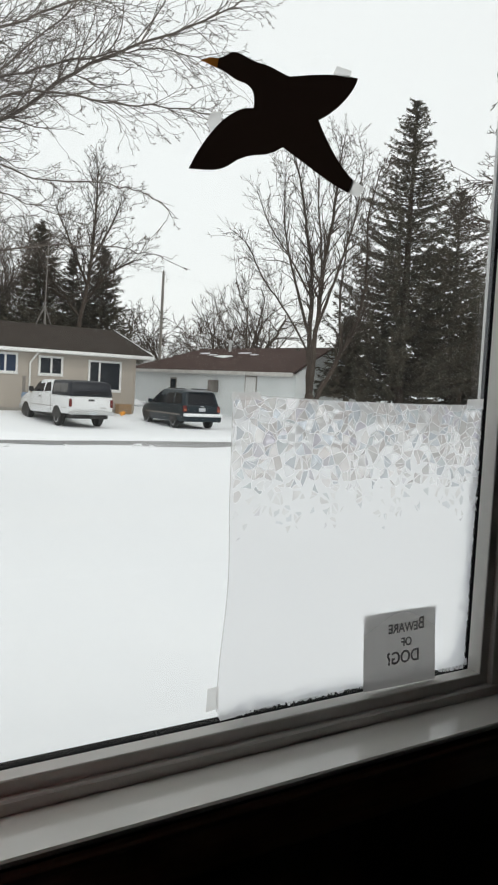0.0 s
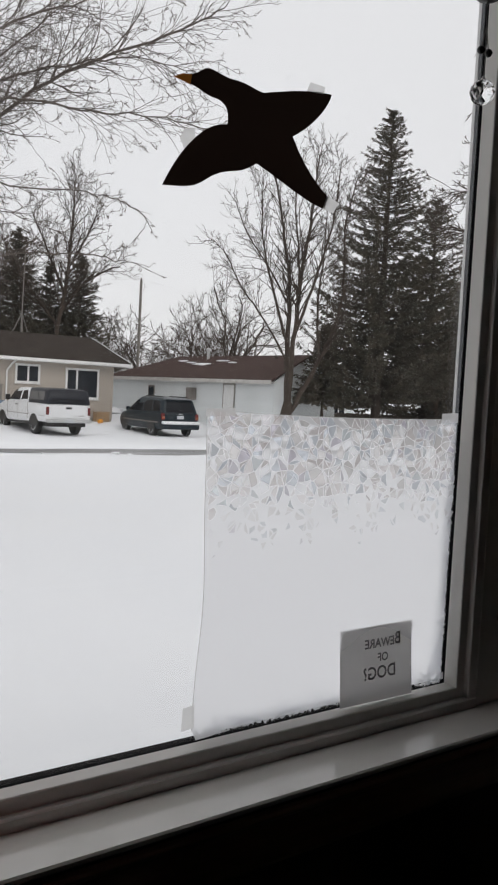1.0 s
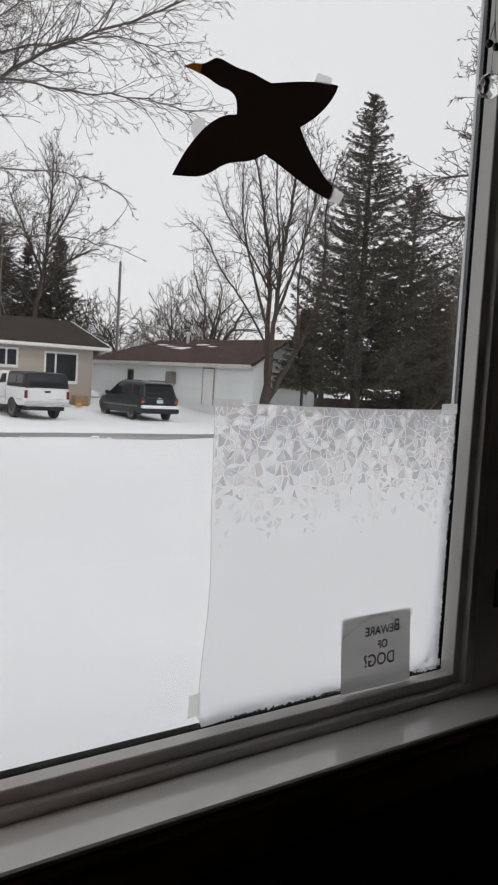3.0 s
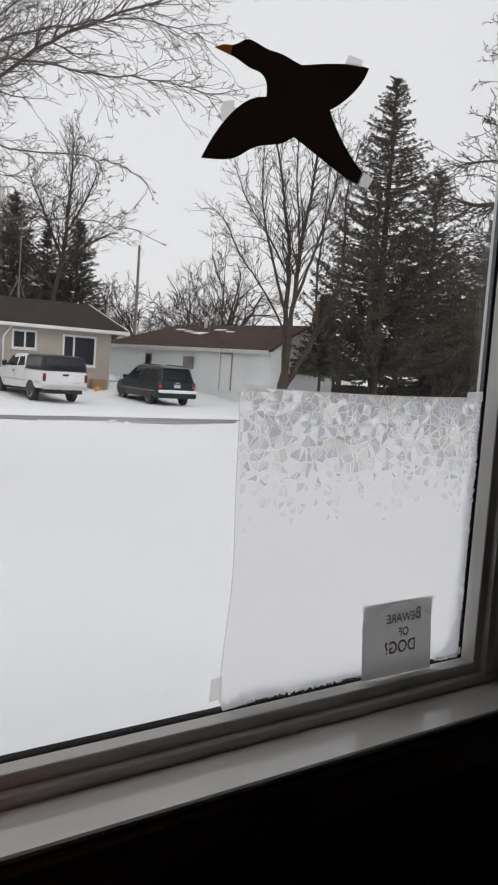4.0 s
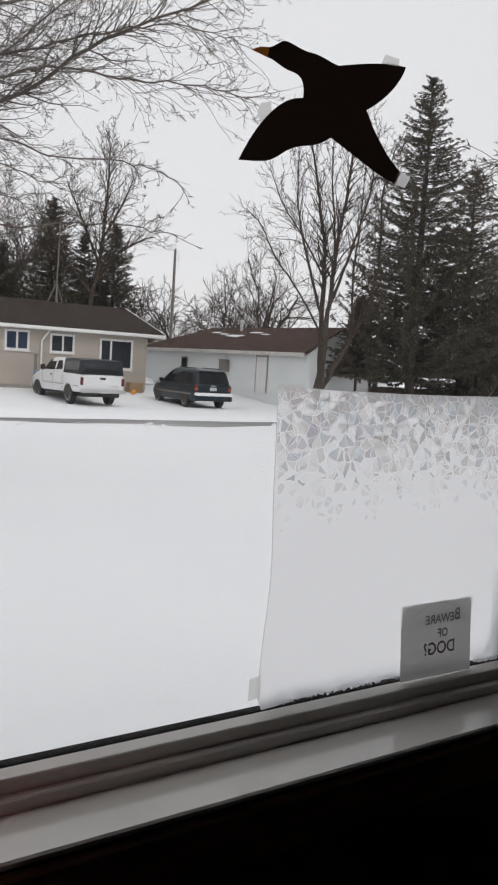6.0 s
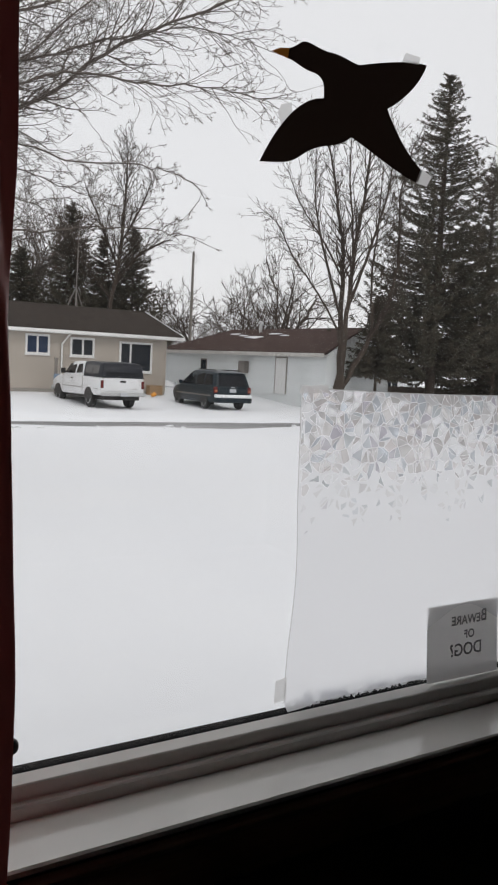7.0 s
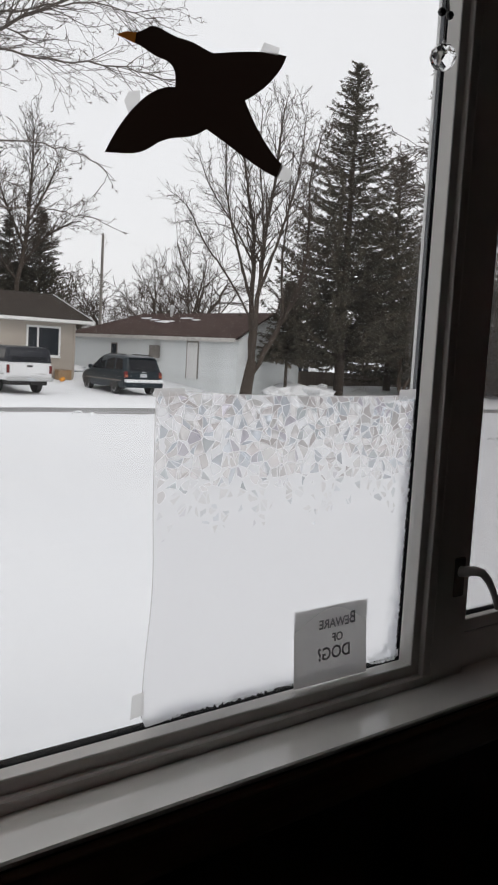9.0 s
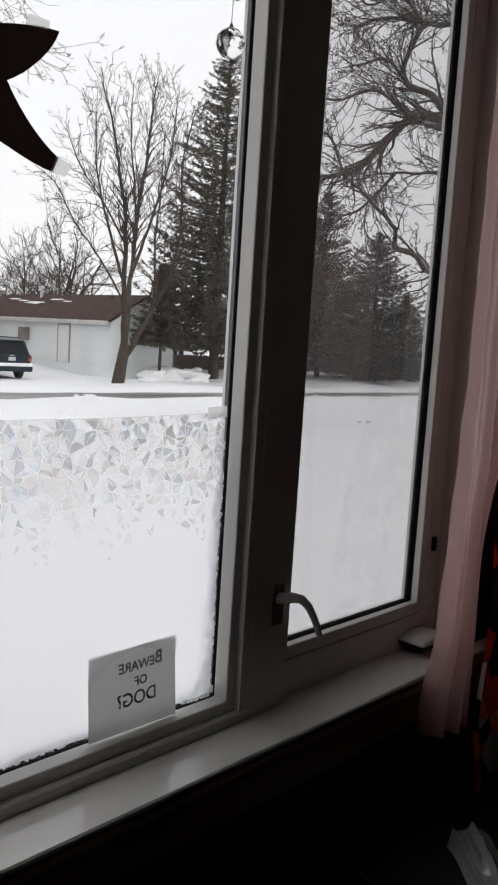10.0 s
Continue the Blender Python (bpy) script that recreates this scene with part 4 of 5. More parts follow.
def yard_tree():
    rng = random.Random(21)
    t = thing("yard_tree", "many-stemmed bare tree with a leaning trunk", "tree", (21.35, 27.7, lie(21.35, 27.7) - 0.1), -36)
    out = {}
    limb(out, [(0, 0, -0.1), (0.14, 0, 0.9), (0.25, 0, 1.7)], 0.29, 0.20, 1, rng, each=9, length=1)
    kw = dict(wig=0.21, up=0.035, fork=0.70, share=0.56, spread=0.85, bare=0.25, thin=0.0145, step=0.36)

    def stem(points, r0, r1, length=2.1, each=0.15):
        limb(out, points, r0, r1, 3, rng, each=each, length=length, **kw)

    stem([(0.22, 0, 1.5), (0.12, 0.3, 4), (0.1, 0.4, 6.7), (-0.2, 0.5, 8.6), (-0.6, 0.4, 10.7), (-1.1, 0.3, 12.4)], 0.135, 0.02)
    stem([(0.26, 0, 1.6), (0.35, -0.3, 4), (0.5, -0.4, 6.8), (0.8, -0.4, 9.4), (0.95, -0.3, 11.4), (1.1, -0.2, 12.6)], 0.125, 0.02)
    stem([(0.16, 0, 0.9), (0.8, 0.1, 2.2), (1.55, 0.1, 3.7), (2.15, 0.2, 5.1), (2.4, 0.2, 6.9), (2.35, 0.2, 9.6), (2.75, 0, 11.6)], 0.125, 0.02)
    stem([(0.15, 0.2, 4.2), (-0.6, 0.6, 6.6), (-1.2, 0.9, 9), (-1.3, 1, 11.5)], 0.075, 0.016)
    stem([(0.4, -0.3, 4.8), (1.1, -0.8, 7), (1.7, -1, 9.4), (1.9, -1, 11.8)], 0.075, 0.016)
    stem([(0.1, 0.3, 3.6), (-0.9, -0.2, 5.2), (-2.0, -0.5, 6.6), (-2.7, -0.6, 7.9), (-3.3, -0.6, 8.5)], 0.05, 0.012, 1.7)
    stem([(0.1, 0.35, 6.0), (-0.9, 0.1, 7.6), (-1.9, 0, 9.0), (-2.5, 0, 10.4)], 0.05, 0.012, 1.7)
    stem([(0.5, -0.35, 6.2), (0.35, -0.6, 8.2), (0.1, -0.7, 10.2), (0.1, -0.7, 12.2)], 0.05, 0.012, 1.7)
    stem([(1.5, 0.1, 3.6), (1.3, -0.3, 6.0), (1.45, -0.4, 8.2), (1.5, -0.4, 10.6)], 0.06, 0.014, 1.8)
    held("trunk", tubes(out[9], "trunk", BARK, 9), t, "leaning grey-brown trunk and stems")
    held("crown", tubes([s for k in out if k < 9 for s in out[k]], "crown", BARK, 3), t, "upright bare twigs")


yard_tree()

TR = random.Random(31)
DEEP = dict(wig=0.15, up=0.045, fork=0.72, spread=0.75, thin=0.018, step=0.48, share=0.58)
TALL = dict(DEEP, thin=0.027, share=0.48, fork=0.80, wig=0.15, up=0.02)


def tall_tree():
    rng = random.Random(63)
    t = thing("bare_tree", "tall bare tree behind the beige house", "tree", (19.5, 50.0, -1.3))
    out = {}
    kw = dict(wig=0.19, up=0.02, fork=0.72, spread=0.85, thin=0.023, step=0.38, share=0.55)
    limb(out, [(0, 0, -0.15), (0.5, 0, 4), (1.2, 0, 8), (1.5, 0, 12), (1.6, 0, 15)], 0.22, 0.03, 3, rng, each=0.17, length=3.0, bare=0.35, **kw)
    limb(out, [(1.0, 0, 6.5), (2.6, 0.5, 8.4), (4.4, 0.6, 9.6), (5.3, 0.6, 9.9)], 0.10, 0.025, 3, rng, each=0.17, length=2.5, **kw)
    limb(out, [(1.2, 0, 7.5), (-0.2, -0.4, 10), (-1.4, -0.5, 12.3)], 0.10, 0.025, 3, rng, each=0.17, length=2.5, **kw)
    limb(out, [(1.5, 0, 9.5), (2.7, 0, 11.8), (3.3, 0, 13.4)], 0.09, 0.025, 3, rng, each=0.17, length=2.3, **kw)
    limb(out, [(0.8, 0, 5.5), (-1.2, 0.5, 8), (-2.4, 0.6, 10)], 0.09, 0.025, 3, rng, each=0.17, length=2.5, **kw)
    held("trunk", tubes(out[9], "trunk", BARK, 8), t, "grey trunk and spreading limbs")
    held("crown", tubes([s for k in out if k < 9 for s in out[k]], "crown", BARK, 3), t, "rounded crown of bare twigs")


tall_tree()
bare_tree("bare_tree", "bare tree behind the beige house", (15.2, 58.0, -1.3), [(-0.05, 0, 15, 0.26), (0.15, 0.1, 14, 0.17), (-0.3, 0, 13, 0.15), (0.32, 0, 12, 0.13)], TR, BARK_GREY, 3, **TALL)
bare_tree("bare_tree", "bare tree at the edge of the beige house", (11.6, 57.0, -1.3), [(0.08, 0, 15, 0.26), (-0.2, 0.1, 13, 0.17), (0.2, 0, 13, 0.15), (0.38, 0, 13, 0.13)], TR, BARK_GREY, 3, **TALL)
bare_tree("bare_tree", "spreading bare tree behind the garage", (34.5, 51.0, -1.2), [(0.02, 0, 10.4, 0.20), (-0.33, 0, 9.8, 0.16), (-0.62, 0.1, 8.6, 0.13), (0.3, 0, 10.2, 0.15), (-0.15, -0.1, 10.2, 0.13), (-0.95, 0, 7.2, 0.09)], TR, BARK, 3, **dict(DEEP, fork=0.66, wig=0.19, step=0.42, thin=0.026, spread=0.85, share=0.5))
for x, y, h in ((27.4, 60, 6.6), (29.2, 62, 7.4), (31.0, 66, 7.2), (33.0, 63, 7.0), (35.2, 66, 7.2), (37.4, 64, 7.4), (39.5, 66, 7.6), (42.0, 64, 8.0), (25.6, 63, 7.4), (45.0, 66, 7.6)):
    bare_tree("bare_tree", "low dark bare tree in the far thicket", (x, y, -1.2), [(TR.uniform(-0.15, 0.15), 0, h * 1.15, 0.15), (0.5, 0.1, h * 0.8, 0.10), (-0.5, 0, h * 0.8, 0.10), (0.15, 0.2, h * 0.9, 0.1)], TR, BARK, 3, wig=0.22, up=0.03, fork=0.80, spread=0.85, thin=0.036, step=0.5, share=0.58)


bare_tree("bare_tree", "brown twiggy bare tree before the spruces", (32.6, 28.6, lie(32.6, 28.6) - 0.1), [(-0.25, 0, 6.4, 0.08), (0.25, 0, 6.8, 0.08), (0.02, 0.1, 7.2, 0.09), (-0.5, 0, 5.2, 0.06), (0.55, 0, 5.4, 0.06)], TR, TWIG, 3, wig=0.16, up=0.01, fork=0.80, spread=0.75, thin=0.012, step=0.34, share=0.6)


def front_tree():
    """The tree in our own yard, whose boughs reach across from the side."""
    rng = random.Random(41)
    t = thing("front_tree", "large bare tree whose fine boughs spread over the yard", "tree", (-3.2, 14.0, lie(-3.2, 14) - 0.1))
    out = {}
    kw = dict(wig=0.17, up=0.015, fork=0.66, spread=0.75, thin=0.0068, step=0.2, share=0.60)
    limb(out, [(0, 0, -0.1), (0.1, 0, 2.5), (0.2, 0.1, 5.5), (0.1, 0.2, 9)], 0.30, 0.14, 1, rng, each=9, length=1)
    def bough(pts, r0, r1, each, ln):
        limb(out, [(x + 3.2, y - 14.0, z + 1.6) for x, y, z in pts], r0, r1, 3, rng, each=each, length=ln, **kw)

    bough([(-3.2, 14.0, 2.6), (1.01, 14.11, 3.81), (3.1, 13.13, 4.6), (4.32, 12.13, 5.59), (5.66, 11.21, 6.22), (6.43, 10.72, 6.76)], 0.055, 0.009, 0.10, 1.6)
    bough([(-3.2, 14.0, 2.9), (1.14, 13.27, 4.17), (2.91, 12.48, 4.78), (3.61, 12.07, 4.96), (4.58, 11.59, 4.89), (5.6, 10.96, 4.88), (6.25, 10.62, 4.74)], 0.034, 0.005, 0.10, 1.26)
    bough([(-3.2, 14.0, 3.4), (1.14, 13.29, 4.85), (2.99, 12.75, 5.19), (4.19, 11.84, 5.58), (5.18, 11.19, 5.76), (5.99, 10.69, 5.56)], 0.034, 0.005, 0.11, 1.38)
    bough([(-3.2, 14.0, 3.9), (0.96, 12.15, 5.13), (2.65, 11.62, 5.52), (3.71, 11.02, 6.04), (4.85, 10.3, 6.42)], 0.038, 0.007, 0.10, 1.6)
    bough([(-3.2, 14.0, 3.2), (1.12, 14.9, 4.73), (3.1, 14.26, 5.5), (4.15, 13.55, 6.51), (4.98, 12.78, 7.43)], 0.038, 0.007, 0.11, 1.7)
    bough([(-3.2, 14.0, 2.0), (1.18, 13.54, 3.89), (3.04, 12.9, 3.91), (3.77, 12.49, 3.72), (4.76, 11.98, 3.72), (5.33, 11.73, 3.6), (5.66, 11.61, 3.38), (5.51, 11.77, 3.03)], 0.020, 0.003, 0.16, 0.57)
    bough([(-3.2, 14.0, 1.0), (1.22, 13.78, 2.6), (3.1, 12.94, 2.57), (4.0, 12.4, 2.69), (4.85, 11.82, 2.69), (5.23, 11.54, 2.62), (5.55, 11.26, 2.55)], 0.024, 0.003, 0.22, 0.6)
    bough([(-3.2, 14.0, 1.8), (1.29, 14.19, 3.7), (2.95, 13.72, 3.74), (3.82, 13.4, 3.48), (4.66, 13.02, 3.22)], 0.02, 0.004, 0.12, 1.03)
    bough([(-3.2, 14.0, 1.5), (1.33, 14.46, 3.34), (2.66, 14.19, 3.37), (3.58, 13.96, 3.2), (4.24, 13.79, 2.88)], 0.02, 0.004, 0.10, 1.03)
    spurs = []
    for p, q, r, e in out.get(0, []) + out.get(1, []):
        if rng.random() < 0.45:
            a, d = Vector(p), Vector(q) - Vector(p)
            foot = a + d * rng.random()
            end = foot + (d.normalized() * 0.7 + d.cross(rnd(rng)).normalized()).normalized() * rng.uniform(0.012, 0.032)
            spurs.append((foot[:], end[:], 0.0025, 0.0035))
    out[8] = spurs
    held("trunk", tubes(out[9], "trunk", BARK_GREY, 8), t, "grey-brown trunk and long boughs")
    held("crown", tubes([s for k in out if k < 9 for s in out[k]], "crown", BARK_GREY, 3), t, "fine budded twigs")


front_tree()


def oak():
    rng = random.Random(52)
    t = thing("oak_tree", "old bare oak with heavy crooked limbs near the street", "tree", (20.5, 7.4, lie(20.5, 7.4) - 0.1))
    out = {}
    kw = dict(wig=0.24, up=0.03, fork=0.80, spread=0.85, thin=0.0135, step=0.26, share=0.62)
    limb(out, [(0, 0, -0.1), (0.1, 0.1, 2.5), (-0.1, 0, 5), (0.2, 0.2, 9)], 0.42, 0.22, 1, rng, each=9, length=1)
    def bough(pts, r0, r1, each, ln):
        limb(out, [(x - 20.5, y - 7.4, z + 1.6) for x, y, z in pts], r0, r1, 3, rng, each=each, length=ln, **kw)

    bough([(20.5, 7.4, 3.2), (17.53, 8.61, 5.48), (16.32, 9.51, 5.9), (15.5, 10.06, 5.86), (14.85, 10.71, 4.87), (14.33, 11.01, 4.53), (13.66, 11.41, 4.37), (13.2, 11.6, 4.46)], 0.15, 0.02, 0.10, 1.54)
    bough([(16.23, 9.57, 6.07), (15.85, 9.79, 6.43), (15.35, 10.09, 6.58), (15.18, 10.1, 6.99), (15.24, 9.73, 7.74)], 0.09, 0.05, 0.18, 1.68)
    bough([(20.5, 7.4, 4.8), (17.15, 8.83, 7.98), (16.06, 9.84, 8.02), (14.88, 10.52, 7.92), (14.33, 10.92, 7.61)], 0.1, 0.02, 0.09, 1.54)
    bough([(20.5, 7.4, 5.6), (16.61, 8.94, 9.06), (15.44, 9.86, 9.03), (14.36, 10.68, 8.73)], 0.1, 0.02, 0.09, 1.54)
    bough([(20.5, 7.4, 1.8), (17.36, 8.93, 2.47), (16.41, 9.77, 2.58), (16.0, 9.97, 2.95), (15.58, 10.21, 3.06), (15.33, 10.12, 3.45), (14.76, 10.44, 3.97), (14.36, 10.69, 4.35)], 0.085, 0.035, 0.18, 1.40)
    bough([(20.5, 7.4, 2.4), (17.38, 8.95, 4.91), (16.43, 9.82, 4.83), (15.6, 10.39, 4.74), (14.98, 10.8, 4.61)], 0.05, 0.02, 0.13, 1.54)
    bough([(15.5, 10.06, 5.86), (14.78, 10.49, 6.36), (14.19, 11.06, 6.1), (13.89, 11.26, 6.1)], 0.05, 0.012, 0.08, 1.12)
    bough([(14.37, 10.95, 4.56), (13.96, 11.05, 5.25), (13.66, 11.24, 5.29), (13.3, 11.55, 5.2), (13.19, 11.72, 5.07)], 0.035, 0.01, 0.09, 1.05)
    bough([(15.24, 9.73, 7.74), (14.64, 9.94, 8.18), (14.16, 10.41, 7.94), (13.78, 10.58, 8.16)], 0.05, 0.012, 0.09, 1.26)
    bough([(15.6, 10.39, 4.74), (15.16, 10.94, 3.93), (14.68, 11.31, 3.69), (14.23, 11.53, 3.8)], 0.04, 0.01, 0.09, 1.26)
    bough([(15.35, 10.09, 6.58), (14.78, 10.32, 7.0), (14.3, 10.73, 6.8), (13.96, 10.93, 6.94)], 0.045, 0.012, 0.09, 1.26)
    held("trunk", tubes(out[9], "trunk", BARK, 8), t, "heavy crooked dark limbs")
    held("crown", tubes([s for k in out if k < 9 for s in out[k]], "crown", BARK, 3), t, "tangled bare twigs")


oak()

# ---- the room and its window ----
XL, ZT = -1.42, 1.32
FACE = -0.095


def build_room():
    x0, x1, y0, z0, z1 = -2.7, 2.3, -4.2, -0.86, 1.62
    wall = boxes(((x0, FACE, z0), (x1, 0.0195, -0.075)), ((x0, FACE, 1.385), (x1, 0.0195, z1)), ((x0, FACE, -0.075), (XL - 0.037, 0.0195, 1.385)), ((0.6445, FACE, -0.075), (x1, 0.0195, 1.385)))
    lone("wall_north", wall, PANEL, "dark brown panelled wall round the window", "wall", "structure")
    lone("wall_east", boxes(((x1, y0, z0), (x1 + 0.12, 0.12, z1))), ROOM, "dim painted side wall", "wall", "structure")
    lone("wall_west", boxes(((x0 - 0.12, y0, z0), (x0, 0.12, z1))), ROOM, "dim painted side wall", "wall", "structure")
    lone("wall_south", boxes(((x0, y0 - 0.12, z0), (x1, y0, z1))), ROOM, "dim painted back wall", "wall", "structure")
    lone("foundation", boxes(((x0 - 0.11, y0 - 0.11, -1.9), (x1 + 0.11, 0.11, z0 - 0.122))), CONCRETE, "grey concrete footing under the room", "foundation", "structure")
    lone("floor", boxes(((x0 - 0.12, y0 - 0.12, z0 - 0.12), (x1 + 0.12, 0.12, z0 - 0.002))), CARPET, "dark carpeted floor", "floor", "structure")
    lone("ceiling", boxes(((x0 - 0.12, y0 - 0.12, z1 + 0.002), (x1 + 0.12, 0.12, z1 + 0.12))), CEIL, "dim off-white ceiling", "ceiling", "structure")


build_room()


def build_picture_window():
    w = thing("window_1", "large fixed picture window in a white painted frame", "window", kind="structure")
    prof = [(0, 0), (0, -0.0245), (0.0015, -0.026), (0.0165, -0.026), (0.018, -0.027), (0.018, -0.0345), (0.0195, -0.036), (0.0365, -0.036), (0.0365, 0.0192), (0.012, 0.0192), (0.012, 0.0)]
    part("window_frame", ring_frame(prof, XL, 0, 0, ZT), PAINT, w, "stepped white painted frame")
    part("gasket", ring_frame([(0.0, 0.0005), (0.0, 0.0190), (0.0115, 0.0190), (0.0115, 0.0005)], XL, 0, 0, ZT), GASKET, w, "black rubber gasket")
    part("spacer", boxes(((-0.0012, 0.0068, 0.001), (-0.0003, 0.0128, ZT - 0.001))), SPACER, w, "grey metal spacer")
    part("outer_frame", boxes(((-0.0018, 0.0131, 0.001), (-0.0003, 0.0186, ZT - 0.001))), TRIM, w, "white outer frame")
    part("window_stop", boxes(((XL - 0.0365, -0.0395, -0.0367), (0.0366, -0.0362, -0.0175)), bevel=0.0018), PAINT, w, "white painted stop moulding")
    p = part("pane", boxes(((XL - 0.005, 0.003, -0.005), (0.005, 0.0062, ZT + 0.005))), GLASS, w)
    p.visible_shadow = False
    m = thing("mullion", "thick white painted post between the two windows", "mullion", kind="structure")
    part("post", boxes(((0.0372, -0.036, -0.0365), (0.122, 0.0192, 1.356)), bevel=0.0015), PAINT, m)


build_picture_window()


def build_casement():
    w = thing("window_2", "narrow screened casement window with a white sash", "window", kind="structure")
    fr = bmesh.new()
    box(fr, (0.1225, -0.0205, -0.0365), (0.615, 0.0192, 0.0275), 0.0015)
    box(fr, (0.1225, -0.0205, 1.262), (0.615, 0.0192, 1.383), 0.0015)
    box(fr, (0.570, -0.0155, 0.0278), (0.615, 0.0192, 1.2617), 0.0015)
    part("window_frame", fr, PAINT, w, "white painted casement frame")
    part("jamb", boxes(((0.6152, -0.094, -0.0365), (0.6440, 0.0190, 1.383)), bevel=0.0015), PAINT, w)
    s = part("sash", ring_frame([(0, -0.0035), (0, -0.0175), (0.0015, -0.019), (0.0205, -0.019), (0.022, -0.0175), (0.022, 0.0185), (0.0, 0.0185)], 0.1455, 0.5405, 0.0515, 1.238), PAINT, w, "white casement sash")
    part("gasket", ring_frame([(-0.001, -0.0040), (-0.001, 0.012), (0.0, 0.012), (0.0, -0.0040)], 0.1455, 0.5405, 0.0515, 1.238), GASKET, s, "black gasket")
    p = part("pane", boxes(((0.144, 0.006, 0.050), (0.542, 0.0092, 1.2395))), SCREEN, s, "slightly dimmed pane behind an insect screen")
    p.visible_shadow = False
    k = part("keeper", boxes(((0.582, -0.0215, 0.150), (0.592, -0.0158, 0.156)), ((0.582, -0.0215, 0.172), (0.592, -0.0158, 0.178)), ((0.5895, -0.0215, 0.1562), (0.592, -0.0158, 0.1718)), ((0.582, -0.0215, 0.1562), (0.5845, -0.0158, 0.1718))), DARK_METAL, s, "small black keeper")
    h = thing("window_lock", "white curved casement lock lever hanging open", "lock")
    part("plate", boxes(((0.078, -0.041, 0.105), (0.104, -0.0362, 0.172)), bevel=0.002), GREY, h, "dull grey lock plate")
    pts = [(0.090, -0.0365, 0.148), (0.092, -0.048, 0.150), (0.100, -0.061, 0.153), (0.112, -0.068, 0.150), (0.128, -0.070, 0.136), (0.143, -0.070, 0.116), (0.154, -0.070, 0.098), (0.161, -0.070, 0.083)]
    part("lever", bent_rod(pts, [0.009, 0.009, 0.0082, 0.0072, 0.0064, 0.0058, 0.0054, 0.005]), HANDLE, h, "pale curved lever", smooth=True)
    c = thing("window_crank", "folded white casement crank below the sash", "crank", (0.014, 0, 0.0135))
    body = loft(bmesh.new(), [[(x, y, z) for y, z in ((-0.078, -0.025), (-0.074, -0.025 + hh * 0.75), (-0.062, -0.025 + hh), (-0.036, -0.025 + hh), (-0.0205, -0.025 + hh * 0.8), (-0.0205, -0.025))] for x, hh in ((0.465, 0.005), (0.482, 0.011), (0.512, 0.015), (0.545, 0.014), (0.560, 0.006))])
    part("housing", body, HANDLE, c, smooth=True)
    # dark block: the black shadow below the housing, made as a solid
    part("arm", boxes(((0.468, -0.074, -0.0366), (0.55, -0.022, -0.0255)), bevel=0.003), DARK_METAL, c)


build_casement()


def build_sill():
    s = thing("window_sill", "glossy off-white painted window sill", "sill", kind="structure")
    part("board", boxes(((-2.2, -0.1225, -0.0430), (0.95, 0.0190, -0.0330)), bevel=0.0025), SILL, s)
    # black strip: the shade in the gap under the board, put in as colour
    part("gap_shade", boxes(((-2.2, -0.1160, -0.0480), (0.95, -0.0955, -0.0432))), GASKET, s)
    apron = [(-0.0955, -0.0522), (-0.1140, -0.0522), (-0.1185, -0.0535), (-0.1205, -0.0570), (-0.1195, -0.0610), (-0.1165, -0.0650), (-0.1150, -0.0720), (-0.1150, -0.1180), (-0.1120, -0.1240), (-0.0955, -0.1260)]
    part("apron", prism([(-2.2, y - 0.006 if y < -0.1 else y, z + 0.004) for y, z in apron], (3.15, 0, 0)), WOOD_TRIM, s, "dark stained wooden apron with a rounded bead")


build_sill()


def bezier(p, a, b, q, n=9):
    out = []
    for i in range(n):
        t = i / n
        out.append(tuple(p[k] * (1 - t) ** 3 + 3 * a[k] * t * (1 - t) ** 2 + 3 * b[k] * t * t * (1 - t) + q[k] * t**3 for k in (0, 1)))
    return out


